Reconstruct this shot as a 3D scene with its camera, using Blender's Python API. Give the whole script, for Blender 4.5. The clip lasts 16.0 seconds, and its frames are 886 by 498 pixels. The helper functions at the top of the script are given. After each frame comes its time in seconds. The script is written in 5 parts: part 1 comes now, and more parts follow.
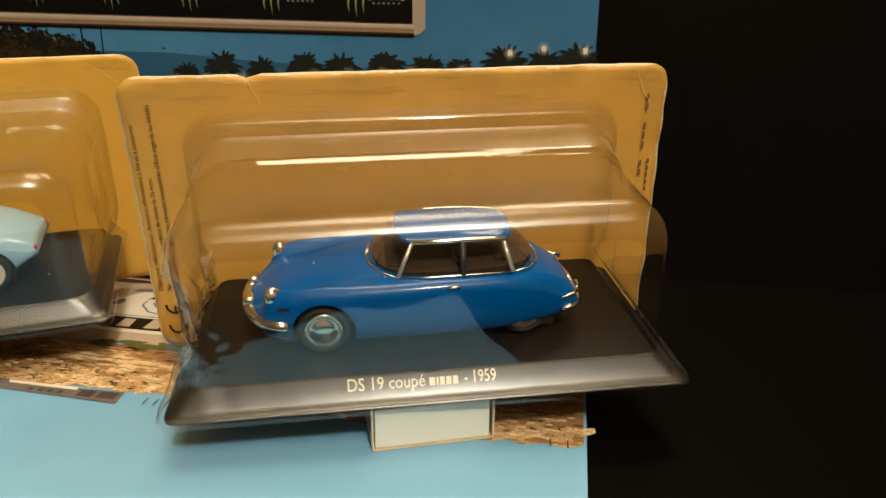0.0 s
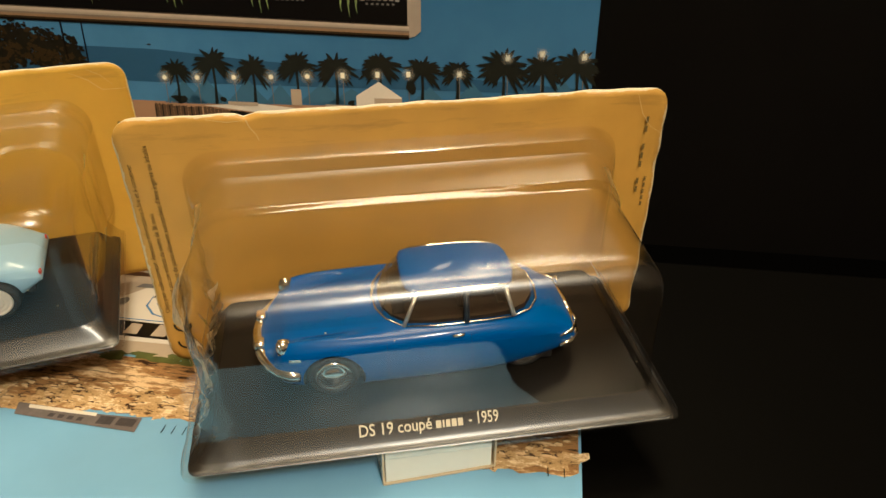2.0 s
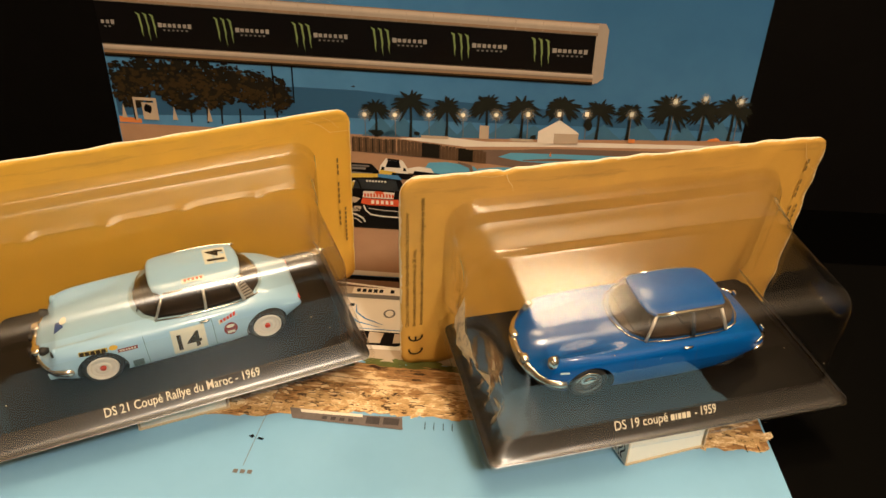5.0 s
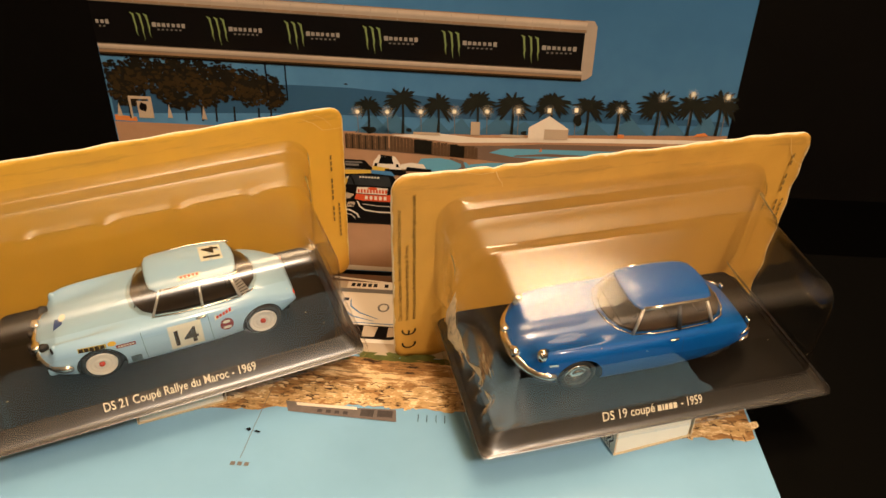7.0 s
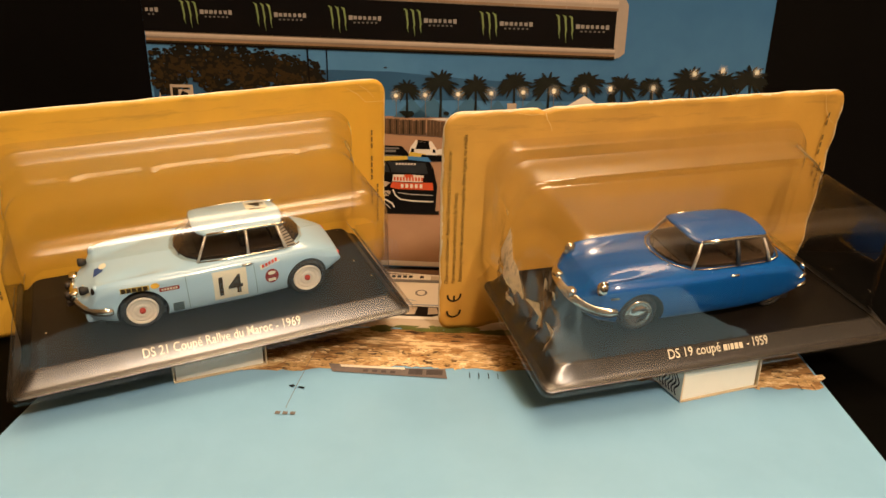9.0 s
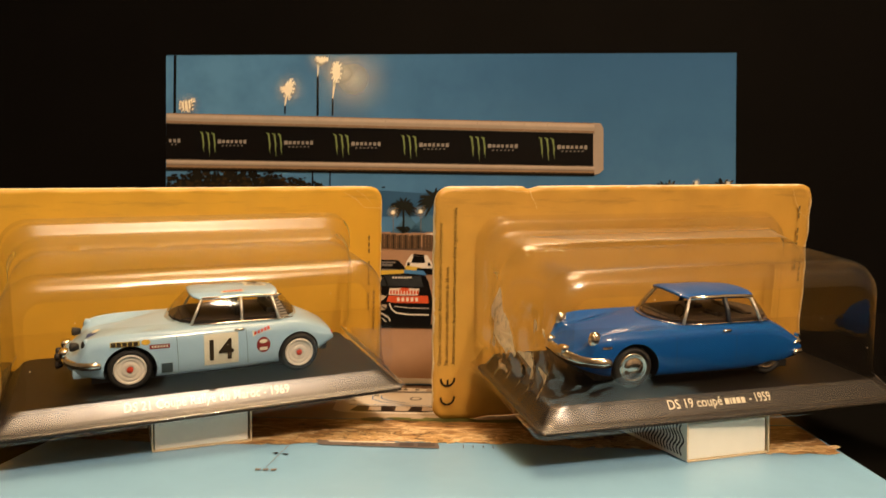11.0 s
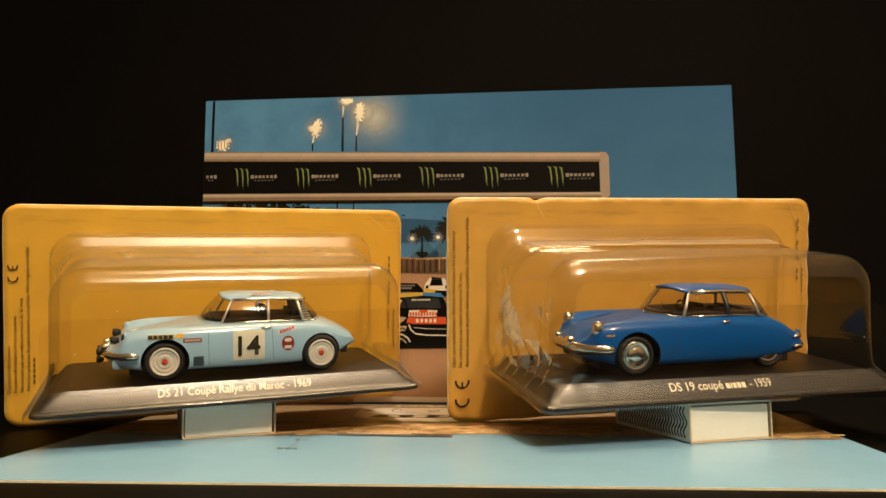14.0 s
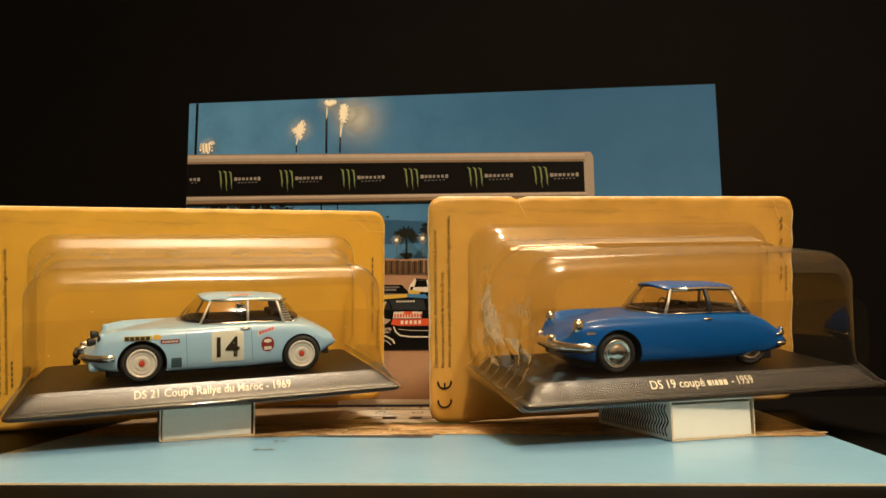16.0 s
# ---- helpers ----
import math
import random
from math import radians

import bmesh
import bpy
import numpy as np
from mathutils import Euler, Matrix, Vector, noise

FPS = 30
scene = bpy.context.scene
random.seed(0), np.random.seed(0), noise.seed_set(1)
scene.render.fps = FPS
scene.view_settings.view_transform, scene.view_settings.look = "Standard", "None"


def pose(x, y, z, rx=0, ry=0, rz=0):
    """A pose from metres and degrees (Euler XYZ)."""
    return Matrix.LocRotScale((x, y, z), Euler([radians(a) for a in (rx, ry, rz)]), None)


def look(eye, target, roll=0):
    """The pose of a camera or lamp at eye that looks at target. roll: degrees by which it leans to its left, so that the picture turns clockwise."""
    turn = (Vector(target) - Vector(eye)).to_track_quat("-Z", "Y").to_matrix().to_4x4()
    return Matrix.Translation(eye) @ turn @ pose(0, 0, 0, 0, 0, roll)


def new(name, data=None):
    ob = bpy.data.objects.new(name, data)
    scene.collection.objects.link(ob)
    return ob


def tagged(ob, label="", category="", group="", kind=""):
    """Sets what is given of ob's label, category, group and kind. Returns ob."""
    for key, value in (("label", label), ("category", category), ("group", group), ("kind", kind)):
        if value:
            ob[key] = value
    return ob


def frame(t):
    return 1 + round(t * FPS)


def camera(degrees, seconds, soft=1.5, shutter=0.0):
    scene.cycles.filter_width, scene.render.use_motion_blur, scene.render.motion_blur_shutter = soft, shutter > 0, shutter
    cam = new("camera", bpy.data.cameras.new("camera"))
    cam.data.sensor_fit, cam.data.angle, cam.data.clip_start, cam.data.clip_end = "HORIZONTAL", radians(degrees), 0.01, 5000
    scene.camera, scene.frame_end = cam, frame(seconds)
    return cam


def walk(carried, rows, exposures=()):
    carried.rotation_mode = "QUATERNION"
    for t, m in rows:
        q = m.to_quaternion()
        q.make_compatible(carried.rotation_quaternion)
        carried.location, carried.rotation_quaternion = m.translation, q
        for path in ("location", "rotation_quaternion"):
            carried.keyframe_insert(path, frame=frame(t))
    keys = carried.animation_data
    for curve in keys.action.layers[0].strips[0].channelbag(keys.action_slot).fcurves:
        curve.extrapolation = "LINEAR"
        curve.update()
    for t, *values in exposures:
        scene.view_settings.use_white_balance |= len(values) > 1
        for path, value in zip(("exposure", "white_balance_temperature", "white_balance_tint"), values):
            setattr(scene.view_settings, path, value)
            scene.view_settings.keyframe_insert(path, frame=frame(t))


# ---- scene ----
cam = camera(62.77, 16.0, shutter=0.5)
PATH = [
    (0, (0.14008, 0.00427, 0.11862), (-0.19136, 1.87605, -0.50315), 0.284),
    (0.5, (0.13295, 0.00793, 0.13771), (-0.15222, 1.83539, -0.62326), 0.297),
    (1, (0.13182, 0.01111, 0.15263), (-0.14239, 1.80171, -0.69506), 0.273),
    (1.5, (0.13297, 0.01350, 0.15983), (-0.14860, 1.78385, -0.72707), -0.278),
    (2, (0.13176, 0.01627, 0.16475), (-0.13256, 1.77653, -0.74717), 0.221),
    (2.5, (0.13071, 0.01690, 0.17024), (-0.12857, 1.76360, -0.76881), 0.140),
    (3, (0.10855, 0.01614, 0.16954), (-0.06523, 1.76480, -0.78543), 0.498),
    (3.5, (0.04731, 0.01186, 0.17471), (-0.05434, 1.75727, -0.79647), 1.927),
    (3.7, (0.02400, 0.00631, 0.18350), (-0.06140, 1.72306, -0.83898), 2.736),
    (5.8, (0.03509, -0.03120, 0.21684), (-0.08018, 1.66881, -0.83038), 0.714),
    (6, (0.03544, -0.02963, 0.21746), (-0.07379, 1.66449, -0.83990), 0.841),
    (6.5, (0.03742, -0.02819, 0.21733), (-0.06460, 1.66963, -0.83482), 1.004),
    (7, (0.03373, -0.02804, 0.21833), (-0.06656, 1.66675, -0.83885), 1.161),
    (7.5, (0.02980, -0.03037, 0.21172), (-0.05197, 1.70918, -0.77179), 0.696),
    (8, (0.01603, -0.03920, 0.19195), (-0.06135, 1.72104, -0.75440), 0.574),
    (8.2, (0.01329, -0.04395, 0.18270), (-0.06397, 1.73712, -0.72384), 0.666),
    (10.3, (0.01126, -0.07214, 0.11213), (-0.08945, 1.89581, -0.22997), 0.619),
    (10.5, (0.01581, -0.07447, 0.10495), (-0.10910, 1.90614, -0.14321), 0.378),
    (11, (0.01953, -0.07955, 0.08208), (-0.09307, 1.91644, 0.02441), 0.054),
    (11.5, (0.02401, -0.08507, 0.06950), (-0.06734, 1.91038, 0.16875), -1.019),
    (12, (0.02458, -0.09323, 0.05961), (-0.08826, 1.89956, 0.18628), -1.154),
    (12.5, (0.02541, -0.09892, 0.05562), (-0.11907, 1.88982, 0.21064), -0.858),
    (13, (0.02499, -0.09915, 0.04969), (-0.13197, 1.88714, 0.22295), -0.522),
    (13.5, (0.02818, -0.09919, 0.04553), (-0.12699, 1.88673, 0.22456), -0.708),
    (14, (0.02801, -0.09890, 0.04701), (-0.16590, 1.88299, 0.23281), -0.508),
    (14.5, (0.03186, -0.09783, 0.04780), (-0.14841, 1.88412, 0.24626), -0.612),
    (15, (0.03091, -0.09784, 0.04567), (-0.16767, 1.88176, 0.25000), -0.816),
    (15.5, (0.03292, -0.09599, 0.04620), (-0.14650, 1.88526, 0.25223), -0.976),
    (16, (0.03455, -0.09581, 0.04372), (-0.15076, 1.88492, 0.24955), -0.913),
]
walk(cam, [(t, look(eye, target, roll)) for t, eye, target, roll in PATH],
     exposures=[(0, -0.2, 5650, 4), (3.5, -0.12, 5650, 4), (6, 0.0, 6550, 17), (8, 0.0, 6550, 17), (10.5, 0.04, 7050, 21), (11.5, 0.02, 6500, 12), (12, 0.02, 6000, 9), (12.5, 0.05, 6200, 9), (13.5, 0.06, 6600, 11), (16, 0.05, 6400, 10)])

# ---- light ----
world = bpy.data.worlds.new("room_air")
scene.world = world
world.use_nodes = True
world.node_tree.nodes["Background"].inputs[0].default_value = (0.9, 0.72, 0.5, 1)
world.node_tree.nodes["Background"].inputs[1].default_value = 0.02


def area_lamp(name, eye, target, sx, sy, watts, colour):
    d = bpy.data.lights.new(name, "AREA")
    d.shape, d.size, d.size_y, d.energy, d.color = "ELLIPSE", sx, sy, watts, colour
    ob = new(name, d)
    ob.matrix_world = look(eye, target)
    return ob


def bulb(name, eye, radius, watts, colour):
    d = bpy.data.lights.new(name, "POINT")
    d.shadow_soft_size, d.energy, d.color = radius, watts, colour
    ob = new(name, d)
    ob.location = eye
    return ob


WARM = (1.0, 0.86, 0.65)
GOLD = (1.0, 0.72, 0.41)
# Unseen overhead fill, added to brighten the scene and put sheen on the film.
area_lamp("overhead_fill_light", (0.13, 0.30, 1.66), (0.13, 0.30, 0.0), 0.74, 0.6, 17.0, GOLD)
area_lamp("rear_lamp_light", (0.31, 1.20, 1.60), (0.2, 0.5, 0.0), 0.42, 0.42, 10.0, GOLD)
bulb("room_lamp_light", (0.65, -0.95, 1.45), 0.09, 102.0, WARM)


# ---- materials ----
def tree_of(name):
    m = bpy.data.materials.new(name)
    m.use_nodes = True
    t = m.node_tree
    return m, t, t.nodes["Principled BSDF"], t.links


def put(bsdf, **values):
    for key, v in values.items():
        bsdf.inputs[key.replace("_", " ")].default_value = v


def mix_node(t, fac, a, b):
    n = t.nodes.new("ShaderNodeMix")
    n.data_type = "RGBA"
    for sock, v in ((0, fac), (6, a), (7, b)):
        if isinstance(v, bpy.types.NodeSocket):
            t.links.new(v, n.inputs[sock])
        else:
            n.inputs[sock].default_value = v
    return n.outputs[2]


def noise_node(t, scale, detail=4.0, rough=0.6, stretch=None):
    n = t.nodes.new("ShaderNodeTexNoise")
    n.inputs["Scale"].default_value, n.inputs["Detail"].default_value, n.inputs["Roughness"].default_value = scale, detail, rough
    c = t.nodes.new("ShaderNodeTexCoord")
    if stretch:
        mp = t.nodes.new("ShaderNodeMapping")
        mp.inputs["Scale"].default_value = stretch
        t.links.new(c.outputs["Object"], mp.inputs[0])
        t.links.new(mp.outputs[0], n.inputs["Vector"])
    else:
        t.links.new(c.outputs["Object"], n.inputs["Vector"])
    return n.outputs["Fac"]


def ramp_node(t, fac, stops):
    n = t.nodes.new("ShaderNodeValToRGB")
    e = n.color_ramp.elements
    while len(e) < len(stops):
        e.new(0.5)
    for k, (p, c) in enumerate(stops):
        e[k].position, e[k].color = p, (*c, 1)
    t.links.new(fac, n.inputs[0])
    return n.outputs[0]


def surface(name, colour, rough=0.5, metal=0.0, vary=0.12, scale=300.0, bump=0.0, bump_scale=2000.0, coat=0.0, spec=0.5, wear=None):
    """A surface with grain at two scales, a fine relief and, if given, a second colour in worn patches."""
    m, t, b, links = tree_of(name)
    c = (*colour, 1)
    lo, hi = tuple(x * (1 - vary) for x in colour), tuple(min(1, x * (1 + vary)) for x in colour)
    col = mix_node(t, noise_node(t, scale), (*lo, 1), (*hi, 1))
    col = mix_node(t, ramp_node(t, noise_node(t, scale * 0.13, 3), [(0.42, (0, 0, 0)), (0.62, (0.35, 0.35, 0.35))]), col, (*lo, 1))
    if wear:
        col = mix_node(t, ramp_node(t, noise_node(t, wear[1], 6, 0.7), [(wear[2], (0, 0, 0)), (wear[2] + 0.1, (1, 1, 1))]), col, (*wear[0], 1))
    links.new(col, b.inputs["Base Color"])
    put(b, Roughness=rough, Metallic=metal)
    b.inputs["Coat Weight"].default_value = coat
    b.inputs["Coat Roughness"].default_value = 0.1
    b.inputs["Specular IOR Level"].default_value = spec
    if bump:
        bn = t.nodes.new("ShaderNodeBump")
        bn.inputs["Strength"].default_value, bn.inputs["Distance"].default_value = bump, 0.0003
        links.new(noise_node(t, bump_scale, 5), bn.inputs["Height"])
        links.new(bn.outputs[0], b.inputs["Normal"])
    return m


def ink(name, colour, rough=0.32):
    return surface(name, colour, rough, vary=0.06, scale=900, spec=0.12)


def film(name, tint, rough, gloss=0.09, wave=0.25, scale=60.0):
    """Thin clear plastic: what passes goes straight through, the rest is gloss, more of it at a slant."""
    m = bpy.data.materials.new(name)
    m.use_nodes = True
    t = m.node_tree
    t.nodes.remove(t.nodes["Principled BSDF"])
    out = t.nodes["Material Output"]
    tr, gl, mx, lw = (t.nodes.new("ShaderNode" + k) for k in ("BsdfTransparent", "BsdfGlossy", "MixShader", "LayerWeight"))
    tr.inputs[0].default_value = (*tint, 1)
    gl.inputs["Roughness"].default_value = rough
    lw.inputs["Blend"].default_value = 0.5
    power, slope = t.nodes.new("ShaderNodeMath"), t.nodes.new("ShaderNodeMath")
    power.operation, slope.operation = "POWER", "MULTIPLY_ADD"
    power.inputs[1].default_value = 4.2
    slope.inputs[1].default_value, slope.inputs[2].default_value = 1 - gloss, gloss
    t.links.new(lw.outputs["Facing"], power.inputs[0])
    t.links.new(power.outputs[0], slope.inputs[0])
    bn = t.nodes.new("ShaderNodeBump")
    bn.inputs["Strength"].default_value, bn.inputs["Distance"].default_value = wave, 0.0006
    if wave:
        t.links.new(noise_node(t, scale, 2), bn.inputs["Height"])
        t.links.new(bn.outputs[0], gl.inputs["Normal"])
    t.links.new(slope.outputs[0], mx.inputs[0])
    t.links.new(tr.outputs[0], mx.inputs[1])
    t.links.new(gl.outputs[0], mx.inputs[2])
    t.links.new(mx.outputs[0], out.inputs[0])
    return m


def glow_ink(name, colour):
    """Printed halo that fades out from the middle of its disc."""
    m, t, b, links = tree_of(name)
    put(b, Base_Color=(*colour, 1), Roughness=0.4)
    c = t.nodes.new("ShaderNodeTexCoord")
    g = t.nodes.new("ShaderNodeTexGradient")
    g.gradient_type = "QUADRATIC_SPHERE"
    mp = t.nodes.new("ShaderNodeMapping")
    mp.inputs["Location"].default_value, mp.inputs["Scale"].default_value = (-1, -1, 0), (2, 2, 0)
    uv = t.nodes.new("ShaderNodeUVMap")
    links.new(uv.outputs[0], mp.inputs[0])
    links.new(mp.outputs[0], g.inputs[0])
    soft = t.nodes.new("ShaderNodeMath")
    soft.operation = "MULTIPLY"
    soft.inputs[1].default_value = 0.7
    links.new(g.outputs[1], soft.inputs[0])
    links.new(soft.outputs[0], b.inputs["Alpha"])
    return m


M_TABLE = surface("dark_table_top", (0.0009, 0.0008, 0.0006), 0.5, vary=0.3, scale=60, bump=0.15, bump_scale=900, spec=0.04, wear=((0.003, 0.0024, 0.0018), 40, 0.68))
M_BACK = surface("black_wall_paint", (0.0068, 0.0060, 0.0054), 0.8, vary=0.3, scale=5, spec=0.03)
M_WALL = surface("brown_wall_paint", (0.30, 0.24, 0.17), 0.8, vary=0.05, scale=8)
M_CEIL = surface("tan_ceiling_paint", (0.78, 0.57, 0.34), 0.8, vary=0.04, scale=8)
M_FLOORR = surface("dark_floor", (0.0012, 0.0011, 0.001), 0.7, vary=0.2, scale=12, spec=0.05)
M_EDGE = surface("raw_card_edge", (0.80, 0.72, 0.52), 0.8, vary=0.15, scale=600)


def card_face(name, colour, stain, edge, ragged):
    """Printed card: mottled, stained along its top, rubbed pale at the very edge."""
    m, t, b, links = tree_of(name)
    lo = tuple(x * 0.9 for x in colour)
    col = mix_node(t, noise_node(t, 70, 5), (*lo, 1), (*[x * 1.08 for x in colour], 1))
    col = mix_node(t, ramp_node(t, noise_node(t, 24, 3), [(0.45, (0, 0, 0)), (0.7, (0.5, 0.5, 0.5))]), col, (*stain, 1))
    c = t.nodes.new("ShaderNodeTexCoord")
    sep = t.nodes.new("ShaderNodeSeparateXYZ")
    links.new(c.outputs["Object"], sep.inputs[0])

    def calc(op, a, b):
        n = t.nodes.new("ShaderNodeMath")
        n.operation = op
        for k, v in enumerate((a, b)):
            if isinstance(v, bpy.types.NodeSocket):
                links.new(v, n.inputs[k])
            else:
                n.inputs[k].default_value = v
        return n.outputs[0]

    # long brown scuffs in the band above the cover
    band = calc("MULTIPLY", calc("GREATER_THAN", sep.outputs[2], 0.089), ramp_node(t, noise_node(t, 60, 5, 0.7, (0.35, 1, 3.2)), [(0.53, (0, 0, 0)), (0.66, (0.42, 0.42, 0.42))]))
    col = mix_node(t, band, col, (*[x * 0.62 for x in stain], 1))
    d = calc("MINIMUM", calc("ADD", sep.outputs[0], 0.0908), calc("SUBTRACT", 0.0894, sep.outputs[0]))
    d = calc("MINIMUM", d, calc("SUBTRACT", 0.1016, sep.outputs[2]))
    worn = calc("LESS_THAN", d, calc("MULTIPLY", calc("POWER", noise_node(t, 150, 6, 0.7), 3.0), ragged))
    col = mix_node(t, worn, col, (*edge, 1))
    links.new(col, b.inputs["Base Color"])
    put(b, Roughness=0.42)
    b.inputs["Specular IOR Level"].default_value = 0.4
    bn = t.nodes.new("ShaderNodeBump")
    bn.inputs["Strength"].default_value, bn.inputs["Distance"].default_value = 0.2, 0.0004
    links.new(noise_node(t, 220, 5), bn.inputs["Height"])
    links.new(bn.outputs[0], b.inputs["Normal"])
    return m


def scuff(name, colour):
    """Whitened, scratched plastic that glows with the light behind it and lets some of what lies there show."""
    m = bpy.data.materials.new(name)
    m.use_nodes = True
    t = m.node_tree
    t.nodes.remove(t.nodes["Principled BSDF"])
    clear, matt, through_light, body, cover = (t.nodes.new("ShaderNode" + k) for k in ("BsdfTransparent", "BsdfDiffuse", "BsdfTranslucent", "MixShader", "MixShader"))
    matt.inputs[0].default_value = through_light.inputs[0].default_value = (*colour, 1)
    body.inputs[0].default_value = 0.6
    t.links.new(matt.outputs[0], body.inputs[1])
    t.links.new(through_light.outputs[0], body.inputs[2])
    t.links.new(ramp_node(t, noise_node(t, 420, 6, 0.7, (1, 1, 0.4)), [(0.34, (0.45, 0.45, 0.45)), (0.52, (0.95, 0.95, 0.95))]), cover.inputs[0])
    t.links.new(clear.outputs[0], cover.inputs[1])
    t.links.new(body.outputs[0], cover.inputs[2])
    t.links.new(cover.outputs[0], t.nodes["Material Output"].inputs[0])
    return m


M_CARD_L = card_face("yellow_card", (0.70, 0.394, 0.042), (0.60, 0.35, 0.05), (0.76, 0.60, 0.28), 0.0028)
M_CARD_R = card_face("tan_card", (0.64, 0.348, 0.060), (0.49, 0.27, 0.055), (0.74, 0.60, 0.36), 0.0042)
M_CREASE = surface("card_crease", (0.74, 0.52, 0.22), 0.6, vary=0.15, scale=600)
M_FILM = film("clear_blister_film", (0.97, 0.955, 0.93), 0.05, 0.1)
M_FILM_TOP = film("hazy_blister_film", (0.965, 0.95, 0.92), 0.19, 0.07)
M_FILM_HAZE = film("dull_blister_film", (0.965, 0.95, 0.92), 0.34, 0.07)
M_FILM_RIM = film("scuffed_blister_rim", (0.95, 0.93, 0.89), 0.26, 0.095)
M_FILM_SKIRT = film("dull_blister_skirt", (0.95, 0.93, 0.89), 0.33, 0.10)
M_FILM_NEW = film("newer_blister_film", (0.97, 0.955, 0.93), 0.05, 0.05)
M_SCUFF = scuff("white_scuff", (0.90, 0.76, 0.52))
M_BASE = surface("black_base_plastic", (0.009, 0.0075, 0.006), 0.36, vary=0.3, scale=120, spec=0.2)
M_TITLE = ink("cream_title_ink", (0.78, 0.72, 0.58))
M_INK = ink("black_card_ink", (0.03, 0.022, 0.012), 0.5)
M_FAINT = ink("faint_card_ink", (0.20, 0.13, 0.04), 0.5)
M_BOX = surface("white_matchbox_card", (0.78, 0.77, 0.68), 0.6, vary=0.05, scale=150, bump=0.1, bump_scale=1500)
M_BOXEDGE = surface("buff_matchbox_edge", (0.62, 0.50, 0.33), 0.75, vary=0.12, scale=400)
M_STRIKE = surface("black_striker", (0.02, 0.018, 0.016), 0.9, vary=0.3, scale=2500, bump=0.4, bump_scale=6000)
M_BLUE = surface("royal_blue_car_paint", (0.0, 0.082, 0.33), 0.4, vary=0.03, scale=200, coat=0.45, spec=0.15)
M_PALE = surface("pale_blue_car_paint", (0.32, 0.52, 0.70), 0.28, vary=0.03, scale=200, coat=0.7, spec=0.35)
M_CHROME = surface("chrome", (0.80, 0.77, 0.70), 0.16, metal=1.0, vary=0.05, scale=900)
M_SILVER = surface("silver_trim_paint", (0.62, 0.59, 0.53), 0.32, metal=0.6, vary=0.06, scale=900)
M_BLACK = surface("matt_black_plastic", (0.012, 0.011, 0.010), 0.6, vary=0.2, scale=500)
M_PILLAR = surface("dark_blue_grey_pillar", (0.018, 0.024, 0.034), 0.45, vary=0.1, scale=600)
M_TYRE = surface("black_tyre_rubber", (0.014, 0.013, 0.012), 0.75, vary=0.2, scale=900)
M_RIMW = surface("pale_rim_paint", (0.70, 0.67, 0.60), 0.4, vary=0.05, scale=900)
M_RED = ink("red_ink", (0.55, 0.06, 0.03))
M_MAROON = ink("maroon_ink", (0.22, 0.03, 0.03))
M_CREAM = ink("cream_sticker", (0.66, 0.66, 0.55))
M_YEL = ink("ochre_ink", (0.60, 0.38, 0.06))
M_NAVY = ink("navy_ink", (0.03, 0.07, 0.22))
M_GLASS = film("clear_car_glazing", (0.88, 0.84, 0.78), 0.06, 0.018, wave=0.0)
M_TRIML = surface("tan_interior", (0.05, 0.033, 0.02), 0.6, vary=0.15, scale=600)
M_TRIMB = surface("brown_interior", (0.02, 0.013, 0.009), 0.6, vary=0.2, scale=600)

# printed colours of the calendar
I_ASPH = surface("printed_asphalt", (0.40, 0.235, 0.135), 0.3, vary=0.1, scale=120, spec=0.12)
I_ASPH2 = surface("printed_dark_track", (0.17, 0.115, 0.085), 0.3, vary=0.15, scale=120, spec=0.12)
I_SEA = ink("printed_sea", (0.03, 0.095, 0.19))
I_HAZE = ink("printed_pale_canopy", (0.052, 0.140, 0.235))
I_CYAN = ink("printed_cyan", (0.11, 0.35, 0.52))
I_TREE = surface("printed_tree", (0.011, 0.010, 0.007), 0.35, vary=0.4, scale=500, spec=0.12)
I_TREE2 = surface("printed_tree_lit", (0.034, 0.022, 0.009), 0.35, vary=0.4, scale=500, spec=0.12)
I_PALM = surface("printed_palm", (0.014, 0.016, 0.013), 0.35, vary=0.3, scale=500, spec=0.12)
I_TUBE = surface("printed_tube", (0.36, 0.30, 0.24), 0.3, vary=0.12, scale=250, spec=0.12)
I_TUBED = surface("printed_tube_shade", (0.20, 0.155, 0.115), 0.3, vary=0.12, scale=250, spec=0.12)
I_BLACK = ink("printed_black", (0.004, 0.0035, 0.0035))
I_GLASSP = surface("printed_car_glass", (0.030, 0.034, 0.038), 0.35, vary=0.6, scale=160, spec=0.12)
I_GREEN = ink("printed_green", (0.20, 0.26, 0.10))
I_WORD = ink("printed_pale_grey", (0.30, 0.27, 0.235))
I_TUBEL = surface("printed_tube_light", (0.50, 0.41, 0.32), 0.3, vary=0.12, scale=250, spec=0.12)
I_TUBEM = surface("printed_tube_mid", (0.43, 0.355, 0.28), 0.3, vary=0.12, scale=250, spec=0.12)
I_TUBEB = surface("printed_tube_brown", (0.27, 0.17, 0.095), 0.3, vary=0.15, scale=250, spec=0.12)
I_SLATE = surface("printed_slate", (0.17, 0.145, 0.135), 0.35, vary=0.3, scale=500, spec=0.12)
I_SLATED = surface("printed_dark_slate", (0.075, 0.065, 0.065), 0.35, vary=0.4, scale=500, spec=0.12)
I_GREY = ink("printed_grey", (0.16, 0.15, 0.14))
I_WHITE = ink("printed_white", (0.72, 0.66, 0.56))
